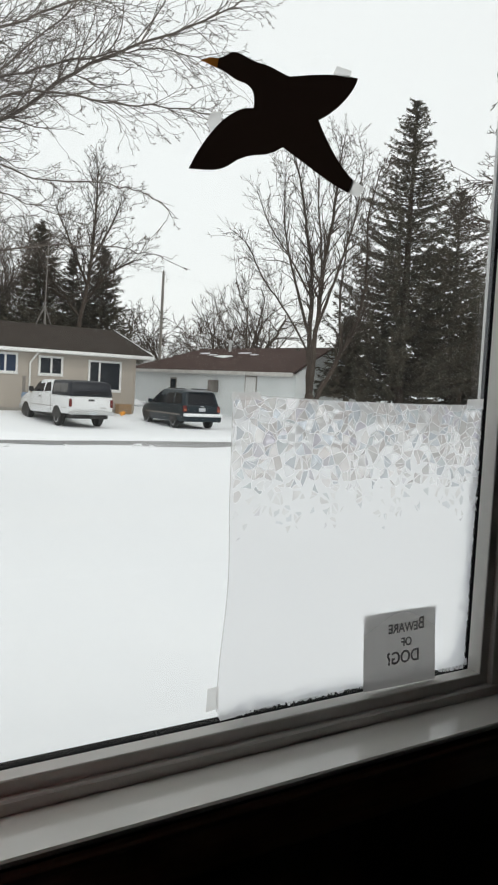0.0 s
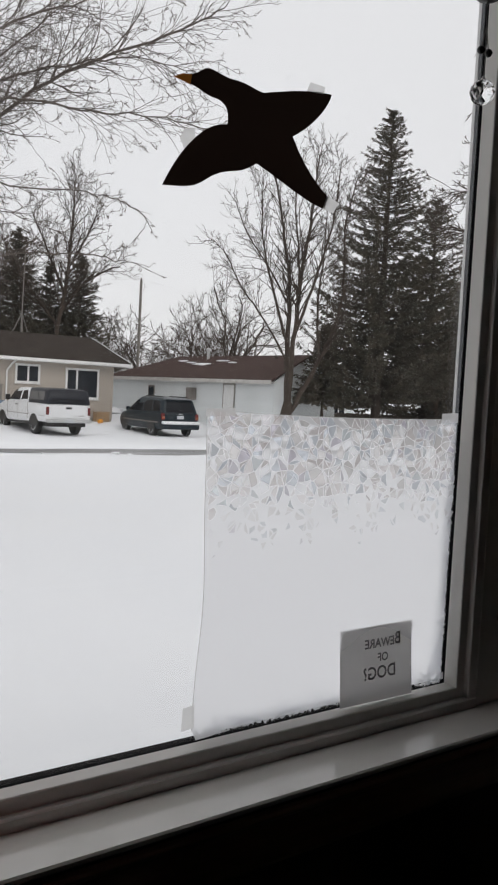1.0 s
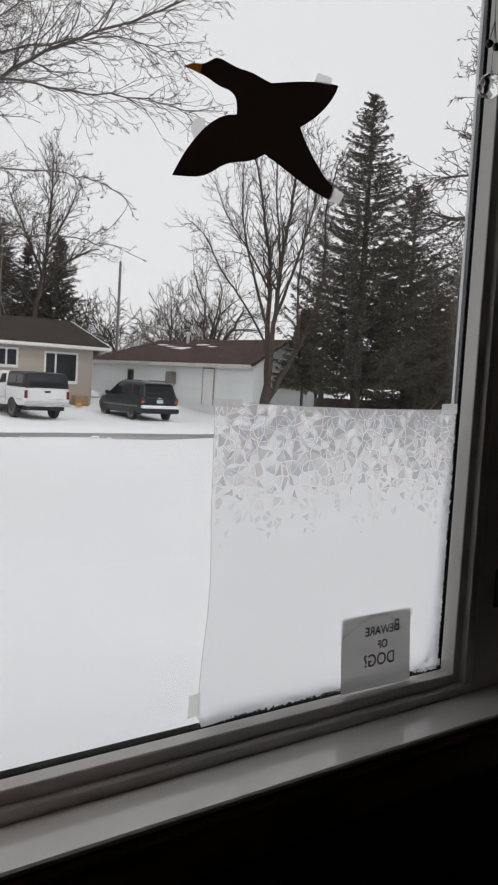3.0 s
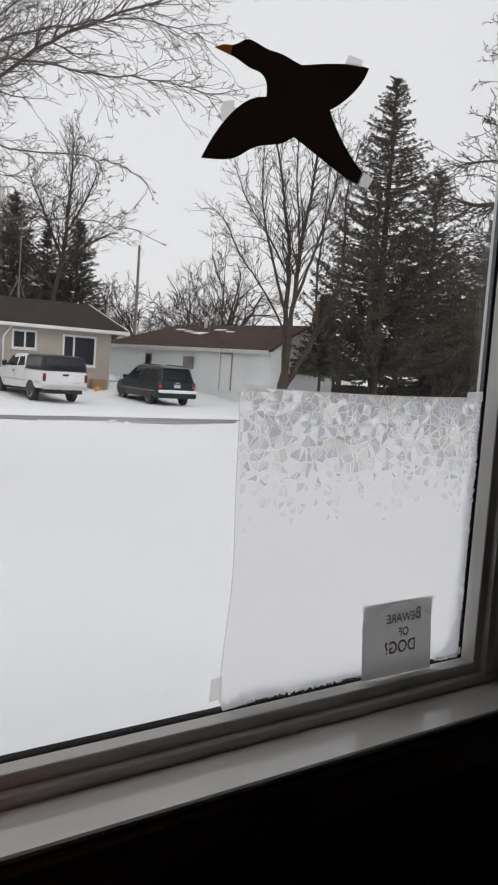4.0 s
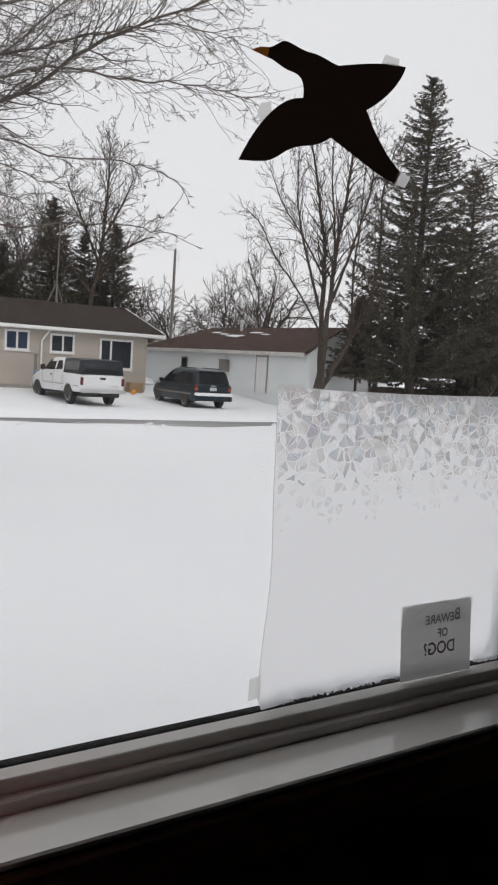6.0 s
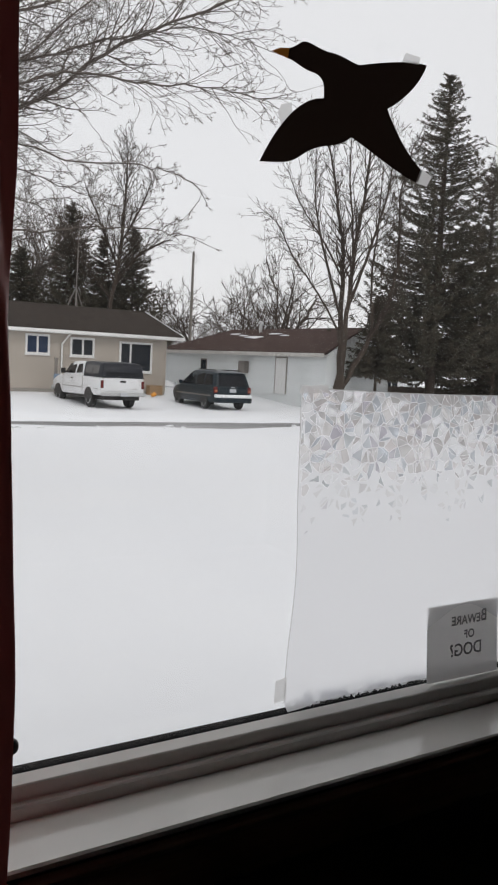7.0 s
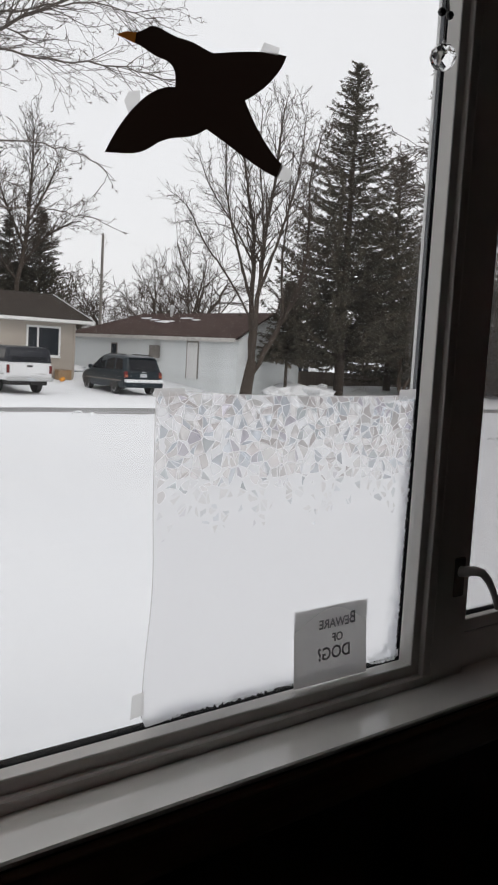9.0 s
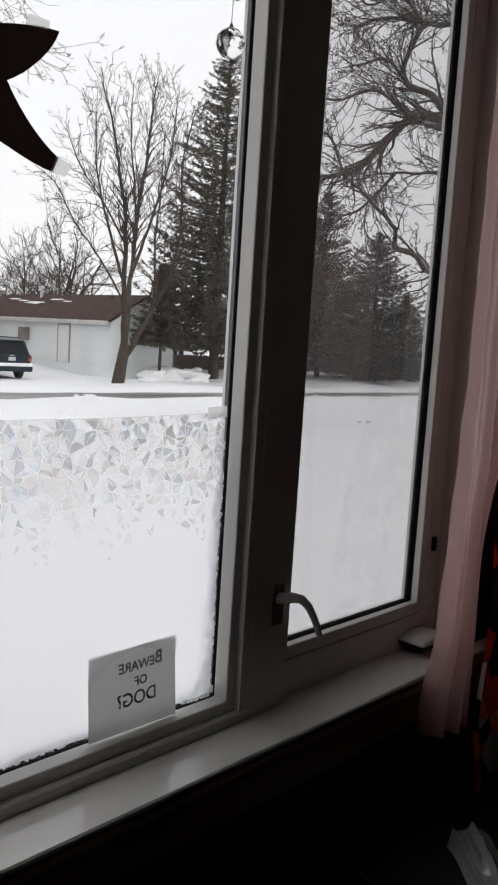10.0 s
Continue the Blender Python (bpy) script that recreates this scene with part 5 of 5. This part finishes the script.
def paper_cutout():
    """A flat winged shape cut from black paper; centimetres about its middle."""
    c = thing("paper_cutout", "black winged paper cutout taped to the window glass", "decal", (-0.44, -0.0022, 0.79))
    tip, nape, right, pit = (-12.7, 4.6), (0.7, 6.0), (12.3, 8.6), (5.9, 1.6)
    tail_a, tail_b, fork, left, arm = (12.7, -5.2), (12.0, -6.9), (0.2, -3.1), (-13.6, -8.4), (-4.6, 0.8)
    brow, chin = (-10.1, 5.55), (-10.3, 4.3)
    o = bezier(brow, (-9.6, 5.7), (-9.0, 6.2), (-8.3, 6.7), 4) + bezier((-8.3, 6.7), (-7.2, 7.3), (-5.6, 6.2), (-3.4, 6.5), 6) + bezier((-3.4, 6.5), (-2, 6.6), (-0.5, 6.0), nape, 4) + bezier(nape, (4, 7), (8.5, 8.5), right) + bezier(right, (11.6, 6.2), (8.6, 3.2), pit)
    o += bezier(pit, (7.2, -0.6), (9.8, -3.6), tail_a) + [tail_a] + bezier(tail_b, (9, -6.7), (4, -4.3), fork) + bezier(fork, (-3, -5.6), (-4.4, -4.0), (-8, -7.0), 7) + bezier((-8, -7.0), (-9.5, -8.1), (-11.5, -8.1), left, 5)
    o += bezier(left, (-11.6, -4.0), (-8.2, 0.4), arm) + bezier(arm, (-4.5, 2.2), (-4.7, 3.3), (-6.2, 3.5), 6) + bezier((-6.2, 3.5), (-8, 3.4), (-9, 4.3), chin, 6) + [chin]
    bm = bmesh.new()
    front = [bm.verts.new((x / 100, 0, z / 100)) for x, z in o]
    f = bm.faces.new(front)
    f.normal_update()
    bmesh.ops.triangulate(bm, faces=[f])
    part("sheet", bm, BLACK_PAPER, c)
    part("tip", sheet([(x / 100, 0.0003, z / 100) for x, z in (tip, (-11.4, 5.3), brow, (-9.9, 5.5), (-10.1, 4.4), chin, (-11.4, 4.45))]), ORANGE_PAPER, c, "orange paper tip")
    for pts in ([(7.8, 8.0), (8.4, 9.3), (11.0, 9.3), (10.8, 8.3)], [(-11.4, -2.3), (-10.9, -1.2), (-9.4, -0.7), (-9.3, -1.8), (-10.8, -3.6)], [(12.4, -5.0), (14.6, -5.7), (13.7, -7.2), (11.7, -7.0)]):
        part("tape", sheet([(x / 100, -0.0008, z / 100) for x, z in pts]), TAPE, c, "piece of clear sticky tape")


paper_cutout()


def clip(poly, a, b):
    """The part of poly nearer to a than to b."""
    mx, my, nx, ny = (a[0] + b[0]) / 2, (a[1] + b[1]) / 2, b[0] - a[0], b[1] - a[1]
    out = []
    for i in range(len(poly)):
        p, q = poly[i], poly[(i + 1) % len(poly)]
        dp, dq = (p[0] - mx) * nx + (p[1] - my) * ny, (q[0] - mx) * nx + (q[1] - my) * ny
        if dp <= 0:
            out.append(p)
        if dp * dq < 0:
            t = dp / (dp - dq)
            out.append((p[0] + t * (q[0] - p[0]), p[1] + t * (q[1] - p[1])))
    return out


def privacy_film():
    rng = random.Random(8)
    f = thing("privacy_film", "frosted privacy film with a fading mosaic pattern", "window film", (0, -0.0012, 0))
    left = lambda z: -0.4935 + 0.0075 * math.exp(-((z - 0.215) / 0.10) ** 2) - 0.001 * math.sin(z * 30)
    top = lambda x: 0.4335 + 0.0035 * ((x + 0.26) / 0.23) ** 2
    xr = -0.0125
    zs = [0.003 + 0.0135 * i for i in range(19)]
    edge = [(left(z), z) for z in zs]
    zu = [zs[-1] + (0.432 - zs[-1]) * i / 10 for i in range(11)]
    rim = [(edge[0][0] + 0.006, 0.003), (edge[0][0] + 0.03, 0.004), (edge[0][0] + 0.055, 0.009), (xr, 0.010), (xr, zu[0])] + [(xr + (left(0.432) - xr) * i / 20, top(xr + (left(0.432) - xr) * i / 20)) for i in range(21)] + [(left(z), z) for z in zu[:-1][::-1]] + edge[1:-1][::-1]
    part("frosted_sheet", sheet([(x, 0, z) for x, z in rim]), FILM, f, "plain frosted film fading clearer at the top")
    seeds = []
    sp = 0.0165
    z = 0.20
    while z < 0.47:
        x = -0.53
        while x < 0.03:
            seeds.append((x + rng.uniform(-0.45, 0.45) * sp, z + rng.uniform(-0.45, 0.45) * sp))
            x += sp
        z += sp

    def arc(p, q, bulge):
        """Points strictly between p and q on a curved cut."""
        nx, nz = -(q[1] - p[1]), q[0] - p[0]
        return [(p[0] + (q[0] - p[0]) * t + nx * bulge * 4 * t * (1 - t), p[1] + (q[1] - p[1]) * t + nz * bulge * 4 * t * (1 - t)) for t in (0.25, 0.5, 0.75)]

    def inside(p):
        return (min(max(p[0], left(p[1]) + 0.0012), xr - 0.001), min(p[1], top(p[0]) - 0.0008))

    rest_v, rest_f, rest_k = [], [], []

    def facet(points, step, kind, single):
        area = sum(points[i][0] * points[(i + 1) % len(points)][1] - points[(i + 1) % len(points)][0] * points[i][1] for i in range(len(points)))
        proud = -0.0003 - 0.0003 * rng.random()
        v = [(x, proud, z2) for x, z2 in (points if area > 0 else points[::-1])]
        if single:
            me = bpy.data.meshes.new("mosaic_piece")
            me.from_pydata(v, [], [list(range(len(v)))])
            me.materials.append(CELLS[step][kind])
            held("mosaic_piece", me, f)
        else:
            rest_f.append([len(rest_v) + i for i in range(len(v))])
            rest_v.extend(v)
            rest_k.append(12 * step + kind)

    lines = bmesh.new()
    made = 0
    for s in sorted(seeds, key=lambda q: -q[1]):
        up = (s[1] - 0.252) / 0.18
        if not (-0.51 < s[0] < 0.0 and -0.05 < up < 1.15):
            continue
        poly = [(s[0] - 0.035, s[1] - 0.035), (s[0] + 0.035, s[1] - 0.035), (s[0] + 0.035, s[1] + 0.035), (s[0] - 0.035, s[1] + 0.035)]
        for q in seeds:
            if q is not s and abs(q[0] - s[0]) < 0.07 and abs(q[1] - s[1]) < 0.07:
                poly = clip(poly, s, q)
        if len(poly) < 3:
            continue
        pieces = [poly]
        for _ in range(rng.choice((2, 3, 3, 4))):
            k = max(range(len(pieces)), key=lambda q: max(math.hypot(a[0] - b[0], a[1] - b[1]) for a in pieces[q] for b in pieces[q]))
            pc = pieces[k]
            if len(pc) < 4:
                continue
            a = rng.randrange(len(pc))
            b = (a + len(pc) // 2 + rng.choice((0, 0, -1))) % len(pc)
            a, b = min(a, b), max(a, b)
            if b - a > 1 and len(pc) - (b - a) > 1:
                mid = arc(pc[a], pc[b], rng.uniform(-0.15, 0.15))
                pieces[k:k + 1] = [pc[a:b + 1] + mid[::-1], pc[b:] + pc[:a + 1] + mid]
        for pc in pieces:
            if rng.random() > 0.16 + 1.6 * up:
                continue
            cx, cz = sum(p[0] for p in pc) / len(pc), sum(p[1] for p in pc) / len(pc)
            small = 0.62 + 0.38 * min(1.0, max(0.0, 1.9 * up))
            outer, cut = [], []
            for p in pc:
                d = math.hypot(p[0] - cx, p[1] - cz) + 1e-9
                outer.append(inside((cx + (p[0] - cx) * small, cz + (p[1] - cz) * small)))
                k = max(0.3, (d - 0.0007) / d) * small
                cut.append(inside((cx + (p[0] - cx) * k, cz + (p[1] - cz) * k)))
            if max(p[1] for p in cut) - min(p[1] for p in cut) < 0.0018 or max(p[0] for p in cut) - min(p[0] for p in cut) < 0.0018:
                continue
            cx, cz = sum(p[0] for p in cut) / len(cut), sum(p[1] for p in cut) / len(cut)
            order = sorted(range(len(cut)), key=lambda a: math.atan2(cut[a][1] - cz, cut[a][0] - cx))
            cut, outer = [cut[a] for a in order], [outer[a] for a in order]
            size = abs(sum(cut[a][0] * cut[a - 1][1] - cut[a - 1][0] * cut[a][1] for a in range(len(cut)))) / 2
            round_it = sum(math.hypot(cut[a][0] - cut[a - 1][0], cut[a][1] - cut[a - 1][1]) for a in range(len(cut)))
            if size < 0.026 * round_it**2:
                continue
            step = min(2, max(0, int(3 * up + rng.uniform(-0.5, 0.4))))
            facet(cut, step, rng.choices(range(12), (1.6, 1.4, 1.3, 1.2, 1.1, 1.0, 0.8, 0.6, 0.5, 0.9, 0.7, 1.0))[0], made < 300)
            made += 1
            if up > 0.3:
                for a in range(len(cut)):
                    b = (a + 1) % len(cut)
                    lines.faces.new([lines.verts.new((x, -0.0008, z2)) for x, z2 in (outer[a], outer[b], cut[b], cut[a])])
    me = bpy.data.meshes.new("mosaic_rest")
    me.from_pydata(rest_v, [], rest_f)
    for row in CELLS:
        for m in row:
            me.materials.append(m)
    for p, k in zip(me.polygons, rest_k):
        p.material_index = k
    tagged(held("mosaic_rest", me, f), kind="stuff")
    tagged(part("joint_web", lines, JOINT, f, "fine white joints between the facets"), kind="stuff")
    rail = [(left(z), z) for z in zs[1:] + zu[1:-1]]
    edge_strip = bmesh.new()
    for (xa, za), (xb, zb) in zip(rail, rail[1:]):
        edge_strip.faces.new([edge_strip.verts.new(p) for p in ((xa - 0.0009, -0.0002, za), (xa, -0.0004, za), (xb, -0.0004, zb), (xb - 0.0009, -0.0002, zb))])
    part("edge", edge_strip, FILM_EDGE, f, "greyish cut edge standing off the glass")
    edge_strip = bmesh.new()
    for i in range(20):
        xa, xb = (xr + (left(0.432) - xr) * k / 20 for k in (i, i + 1))
        edge_strip.faces.new([edge_strip.verts.new(p) for p in ((xa, -0.0004, top(xa)), (xb, -0.0004, top(xb)), (xb, -0.0002, top(xb) + 0.0007), (xa, -0.0002, top(xa) + 0.0007))])
    part("edge", edge_strip, FILM_EDGE, f, "greyish cut edge standing off the glass")
    for x0, x1, z0, z1 in ((-0.511, -0.491, 0.019, 0.052), (-0.497, -0.450, 0.429, 0.4415), (-0.050, -0.010, 0.4295, 0.4475)):
        sk = 0.002
        part("tape", sheet([(x0, -0.0006, z0), (x1, -0.0006, z0 + sk), (x1 - 0.001, -0.0006, z1), (x0 + 0.001, -0.0006, z1 - sk)]), TAPE, f, "piece of clear sticky tape")


privacy_film()


def window_frost():
    """Ice grown along the glass at the frame, thick at the corner."""
    rng = random.Random(77)
    v, fc = [], []
    def flake(x, z, s):
        n = rng.randint(4, 6)
        a0 = rng.uniform(0, 6.28)
        base = len(v)
        v.append((x, 0.0004, z))
        for i in range(n):
            a = a0 + i * math.tau / n
            r = s * rng.uniform(0.4, 1.2)
            v.append((min(-0.0004, x + r * math.cos(a)), 0.0022 + rng.uniform(0, 0.0006), max(0.0004, z + r * math.sin(a))))
        for i in range(n):
            fc.append((base, base + 1 + i, base + 1 + (i + 1) % n))
    for _ in range(430):
        z = 0.40 * rng.random() ** 1.5
        wide = 0.010 + 0.022 * math.exp(-z / 0.12) + 0.005 * math.sin(z * 70)
        flake(-0.009 - abs(rng.gauss(0, 0.6)) * wide, z + 0.004, rng.uniform(0.002, 0.0055))
    for _ in range(300):
        x = -0.49 * rng.random() ** 0.8
        tall = 0.007 + 0.012 * math.exp(x / 0.15) + 0.003 * math.sin(x * 60)
        flake(x, 0.0075 + 0.003 * math.sin(x * 90) + abs(rng.gauss(0, 0.5)) * tall, rng.uniform(0.0012, 0.0042))
    def lay(mat, label):
        me = bpy.data.meshes.new("frost")
        me.from_pydata(v, [], fc)
        me.materials.append(mat)
        tagged(new("frost", me), label, "frost", kind="stuff")

    lay(FROST, "white frost crystals along the edges of the glass")
    v.clear(), fc.clear()
    for _ in range(230):
        z = 0.40 * rng.random() ** 1.3
        flake(-0.010 - abs(rng.gauss(0, 0.6)) * (0.014 + 0.026 * math.exp(-z / 0.12)), z + 0.006, rng.uniform(0.004, 0.010))
    for _ in range(260):
        x = -0.47 * rng.random() ** 0.8
        flake(x, 0.0095 + abs(rng.gauss(0, 0.6)) * (0.011 + 0.016 * math.exp(x / 0.15)), rng.uniform(0.004, 0.009))
    lay(FROST_SOFT, "thin grey frost bloom spreading over the glass")


window_frost()


def words(text, size, mat, parent, x, z, surface):
    """Flat letters laid on a sheet, read from its far side; surface(x, z): the sheet's y."""
    cu = bpy.data.curves.new("lettering", "FONT")
    cu.body, cu.size, cu.align_x, cu.align_y, cu.offset = text, size, "CENTER", "CENTER", 0.0004
    ob = bpy.data.objects.new("words", cu)
    scene.collection.objects.link(ob)
    bpy.context.view_layer.update()
    me = bpy.data.meshes.new_from_object(ob.evaluated_get(bpy.context.evaluated_depsgraph_get()))
    bpy.data.objects.remove(ob)
    me.materials.clear()
    me.materials.append(mat)
    for v in me.vertices:
        px, pz = x - v.co.x, z + v.co.y
        v.co = (px, surface(px, pz), pz)
    w = new("lettering", me)
    w.parent = parent
    return w


def paper_sign():
    s = thing("paper_sign", "white paper sign facing outdoors, its words showing through reversed", "sign", (-0.1640, -0.0035, 0.0030))
    bm = bmesh.new()
    n, m = 12, 8
    grid = []
    for j in range(m + 1):
        row = []
        for i in range(n + 1):
            u, t = i / n, j / m
            x = -0.0765 + 0.1525 * u + 0.002 * t
            row.append((x, -0.006 + 0.0115 * t - 0.003 * math.sin(math.pi * u) * t, 0.113 * t - 0.002 * u + 0.0025 * t * math.sin(2.2 * u)))
        grid.append(row)
    a = [[bm.verts.new(p) for p in r] for r in grid]
    for j in range(m):
        for i in range(n):
            bm.faces.new((a[j][i], a[j][i + 1], a[j + 1][i + 1], a[j + 1][i]))
    part("sheet", bm, PAPER, s, smooth=True)
    def surface(x, z):
        u, t = (x + 0.0765) / 0.1525, z / 0.113
        return -0.006 + 0.0115 * t - 0.003 * math.sin(math.pi * u) * t - 0.0007

    for text, size, x, z in (("B", 0.0260, 0.0445, 0.0895), ("EWARE", 0.0192, 0.0050, 0.0868), ("OF", 0.0178, 0.0115, 0.0645), ("DOG?", 0.0265, 0.0050, 0.0415)):
        words(text, size, INK, s, x, z, surface)



paper_sign()


def suncatcher():
    c = thing("suncatcher", "faceted glass ball with black beads hanging on a thread", "suncatcher", (-0.228, -0.188, 0.854))
    bm = bmesh.new()
    bmesh.ops.create_icosphere(bm, subdivisions=2, radius=0.0160)
    part("ball", bm, CRYSTAL, c, "clear faceted glass ball")
    held("thread", tubes([((0, 0, 0.0158), (0.001, 0, 0.050), 0.0004, 0.0004), ((0.001, 0, 0.046), (0, 0, 0.082), 0.0004, 0.0004), ((0, 0, 0.080), (-0.008, 0, 0.052), 0.0007, 0.0007), ((0, 0, 0.080), (0.006, 0, 0.052), 0.0007, 0.0007), ((0, 0, 0.080), (0, 0.020, 0.574), 0.0005, 0.0005)], "thread", GREY, 6), c)
    held("cap", tubes([((0, 0, 0.0152), (0, 0, 0.0195), 0.003, 0.0012)], "cap", STEEL, 8), c)
    for x in (-0.008, 0.0065):
        part("bead", moved(lathe([(0.001, -0.0052), (0.0038, -0.0034), (0.0052, 0), (0.0038, 0.0034), (0.001, 0.0052)], steps=14), pose(x, 0, 0.050)), DARK_METAL, c, "black bead", smooth=True)
    part("pendant", moved(lathe([(0.002, -0.010), (0.014, -0.006), (0.018, 0), (0.014, 0.007), (0.002, 0.012)], "z", 16), pose(0.002, 0.002, 0.122)), DARK_METAL, c, "dark rounded pendant", smooth=True)


suncatcher()


def curtain(name, label, x0, x1, z0, z1, y, mat, folds, depth, edge, seed, twist=0.0):
    rng = random.Random(seed)
    c = thing(name, label, "curtain")
    nx, nz = 150, 70
    v, f = [], []
    ph = [rng.uniform(0, 6.28) for _ in range(4)]
    for j in range(nz + 1):
        t = j / nz
        z = z0 + (z1 - z0) * t
        e0, e1 = edge(z)
        for i in range(nx + 1):
            u = i / nx
            x = (x0 + e0) + (x1 + e1 - x0 - e0) * u
            w = math.sin(u * folds * math.tau + ph[0] + twist * t + 0.6 * math.sin(twist * t) + 0.5 * math.sin(3 * t + ph[1])) + 0.4 * math.sin(u * folds * 2.3 * math.tau + ph[2] + 1.5 * t) + 0.25 * math.sin(9 * t + ph[3] + u * 5)
            v.append((x, y + depth * w * (1.1 - 0.35 * t), z))
    for j in range(nz):
        for i in range(nx):
            k = j * (nx + 1) + i
            f.append((k, k + 1, k + nx + 2, k + nx + 1))
    me = bpy.data.meshes.new("cloth")
    me.from_pydata(v, [], f)
    me.materials.append(mat)
    for p in me.polygons:
        p.use_smooth = True
    held("cloth", me, c)
    return c


curtain("curtain", "dark red pleated curtain drawn to the side", -1.62, -0.912, -0.80, 1.40, -0.160, RED_CLOTH, 26.0, 0.013, lambda z: (0.0, -0.003 + 0.004 * math.exp(-((z - 0.46) / 0.08) ** 2) + 0.010 * math.exp(-((z - 0.18) / 0.1) ** 2) + 0.009 * ease(0.15 - z, 0.0, 0.2) + 0.002 * math.sin(z * 23)), 3, 22.0)
curtain("curtain", "short sheer pink curtain hanging beside the casement", 0.423, 0.500, -0.137, 1.40, -0.150, SHEER, 2.6, 0.017, lambda z: (0.004 * math.sin(z * 9 + 0.6) + 0.0025 * math.sin(z * 41) - 0.024 * ease(0.03 - z, 0.0, 0.12), 0.065 * ease(z, 0.16, 0.45)), 4, 1.4)
curtain("curtain", "boldly printed red and orange curtain beside the sheer", 0.453, 1.25, -0.245, 1.40, -0.200, PRINT, 6.0, 0.010, lambda z: (0.05 * max(0, z - 0.25) + 0.008 * math.sin(z * 17) + 0.02 * ease(-0.1 - z, 0, 0.12), 0), 6)


def curtain_rod():
    r = thing("curtain_rod", "dark metal curtain rod above the window", "curtain rod")
    held("rod", tubes([((-1.75, -0.165, 1.43), (1.35, -0.165, 1.43), 0.011, 0.011)], "rod", DARK_METAL, 12), r)
    for x in (-1.70, 0.85, 1.30):
        part("bracket", boxes(((x - 0.008, -0.165, 1.415), (x + 0.008, FACE - 0.001, 1.44))), DARK_METAL, r)


curtain_rod()


def side_table():
    t = thing("side_table", "black wooden side table below the window", "table", (0.53, -0.42, -0.86))
    part("tabletop", boxes(((-0.36, -0.26, 0.55), (0.36, 0.29, 0.58)), bevel=0.004), BLACK_WOOD, t)
    for x in (-0.32, 0.32):
        for y in (-0.22, 0.25):
            part("leg", boxes(((x - 0.02, y - 0.02, 0), (x + 0.02, y + 0.02, 0.55)), bevel=0.003), BLACK_WOOD, t)


side_table()


def plastic_bag():
    """A flat zip bag lying creased over itself."""
    b = thing("plastic_bag", "crumpled clear plastic bag on the table", "bag", (0.386, -0.240, -0.2790), -7)
    n, m = 30, 46
    v, f = [], []
    for j in range(m + 1):
        for i in range(n + 1):
            u, w = i / n, j / m
            x = -0.048 + 0.096 * u - 0.105 * w + 0.003 * math.sin(7 * w)
            y = -0.16 * w + 0.003 * math.sin(5 * u)
            crease = abs(noise.noise(Vector((u * 2.0, w * 3.0, 3.0)))) * 0.010 + abs(noise.noise(Vector((u * 5 + w * 2, w * 4, 8.0)))) * 0.007
            fold = 0.016 * math.exp(-((u - 0.17 - 0.05 * w) / 0.05) ** 2) + 0.012 * math.exp(-((u - 0.72 + 0.2 * w) / 0.06) ** 2)
            v.append((x, y, 0.002 + 0.012 * math.sin(math.pi * u) + crease * min(1, 4 * u + 0.3) + fold))
    for j in range(m):
        for i in range(n):
            k = j * (n + 1) + i
            f.append((k, k + 1, k + n + 2, k + n + 1))
    me = bpy.data.meshes.new("film")
    me.from_pydata(v, [], f)
    me.materials.append(BAG)
    held("film", me, b)
    for u in (5, 6):
        path = [v[j * (n + 1) + u] for j in range(0, m + 1, 2)]
        held("seam", tubes([((p[0], p[1], p[2] + 0.001), (q[0], q[1], q[2] + 0.001), 0.0011, 0.0011) for p, q in zip(path, path[1:])], "seam", TAPE, 6), b, "whitish zip seam")


plastic_bag()


def window_hook():
    k = thing("window_hook", "small black hook stuck to the window glass", "hook", (-0.874, -0.042, 0.057))
    part("head", lathe([(0.002, -0.014), (0.007, -0.012), (0.009, -0.006), (0.006, 0.0), (0.0025, 0.004), (0.0025, 0.038), (0.010, 0.0440), (0.010, 0.0448)], "y", 16), DARK_METAL, k, smooth=True)


window_hook()
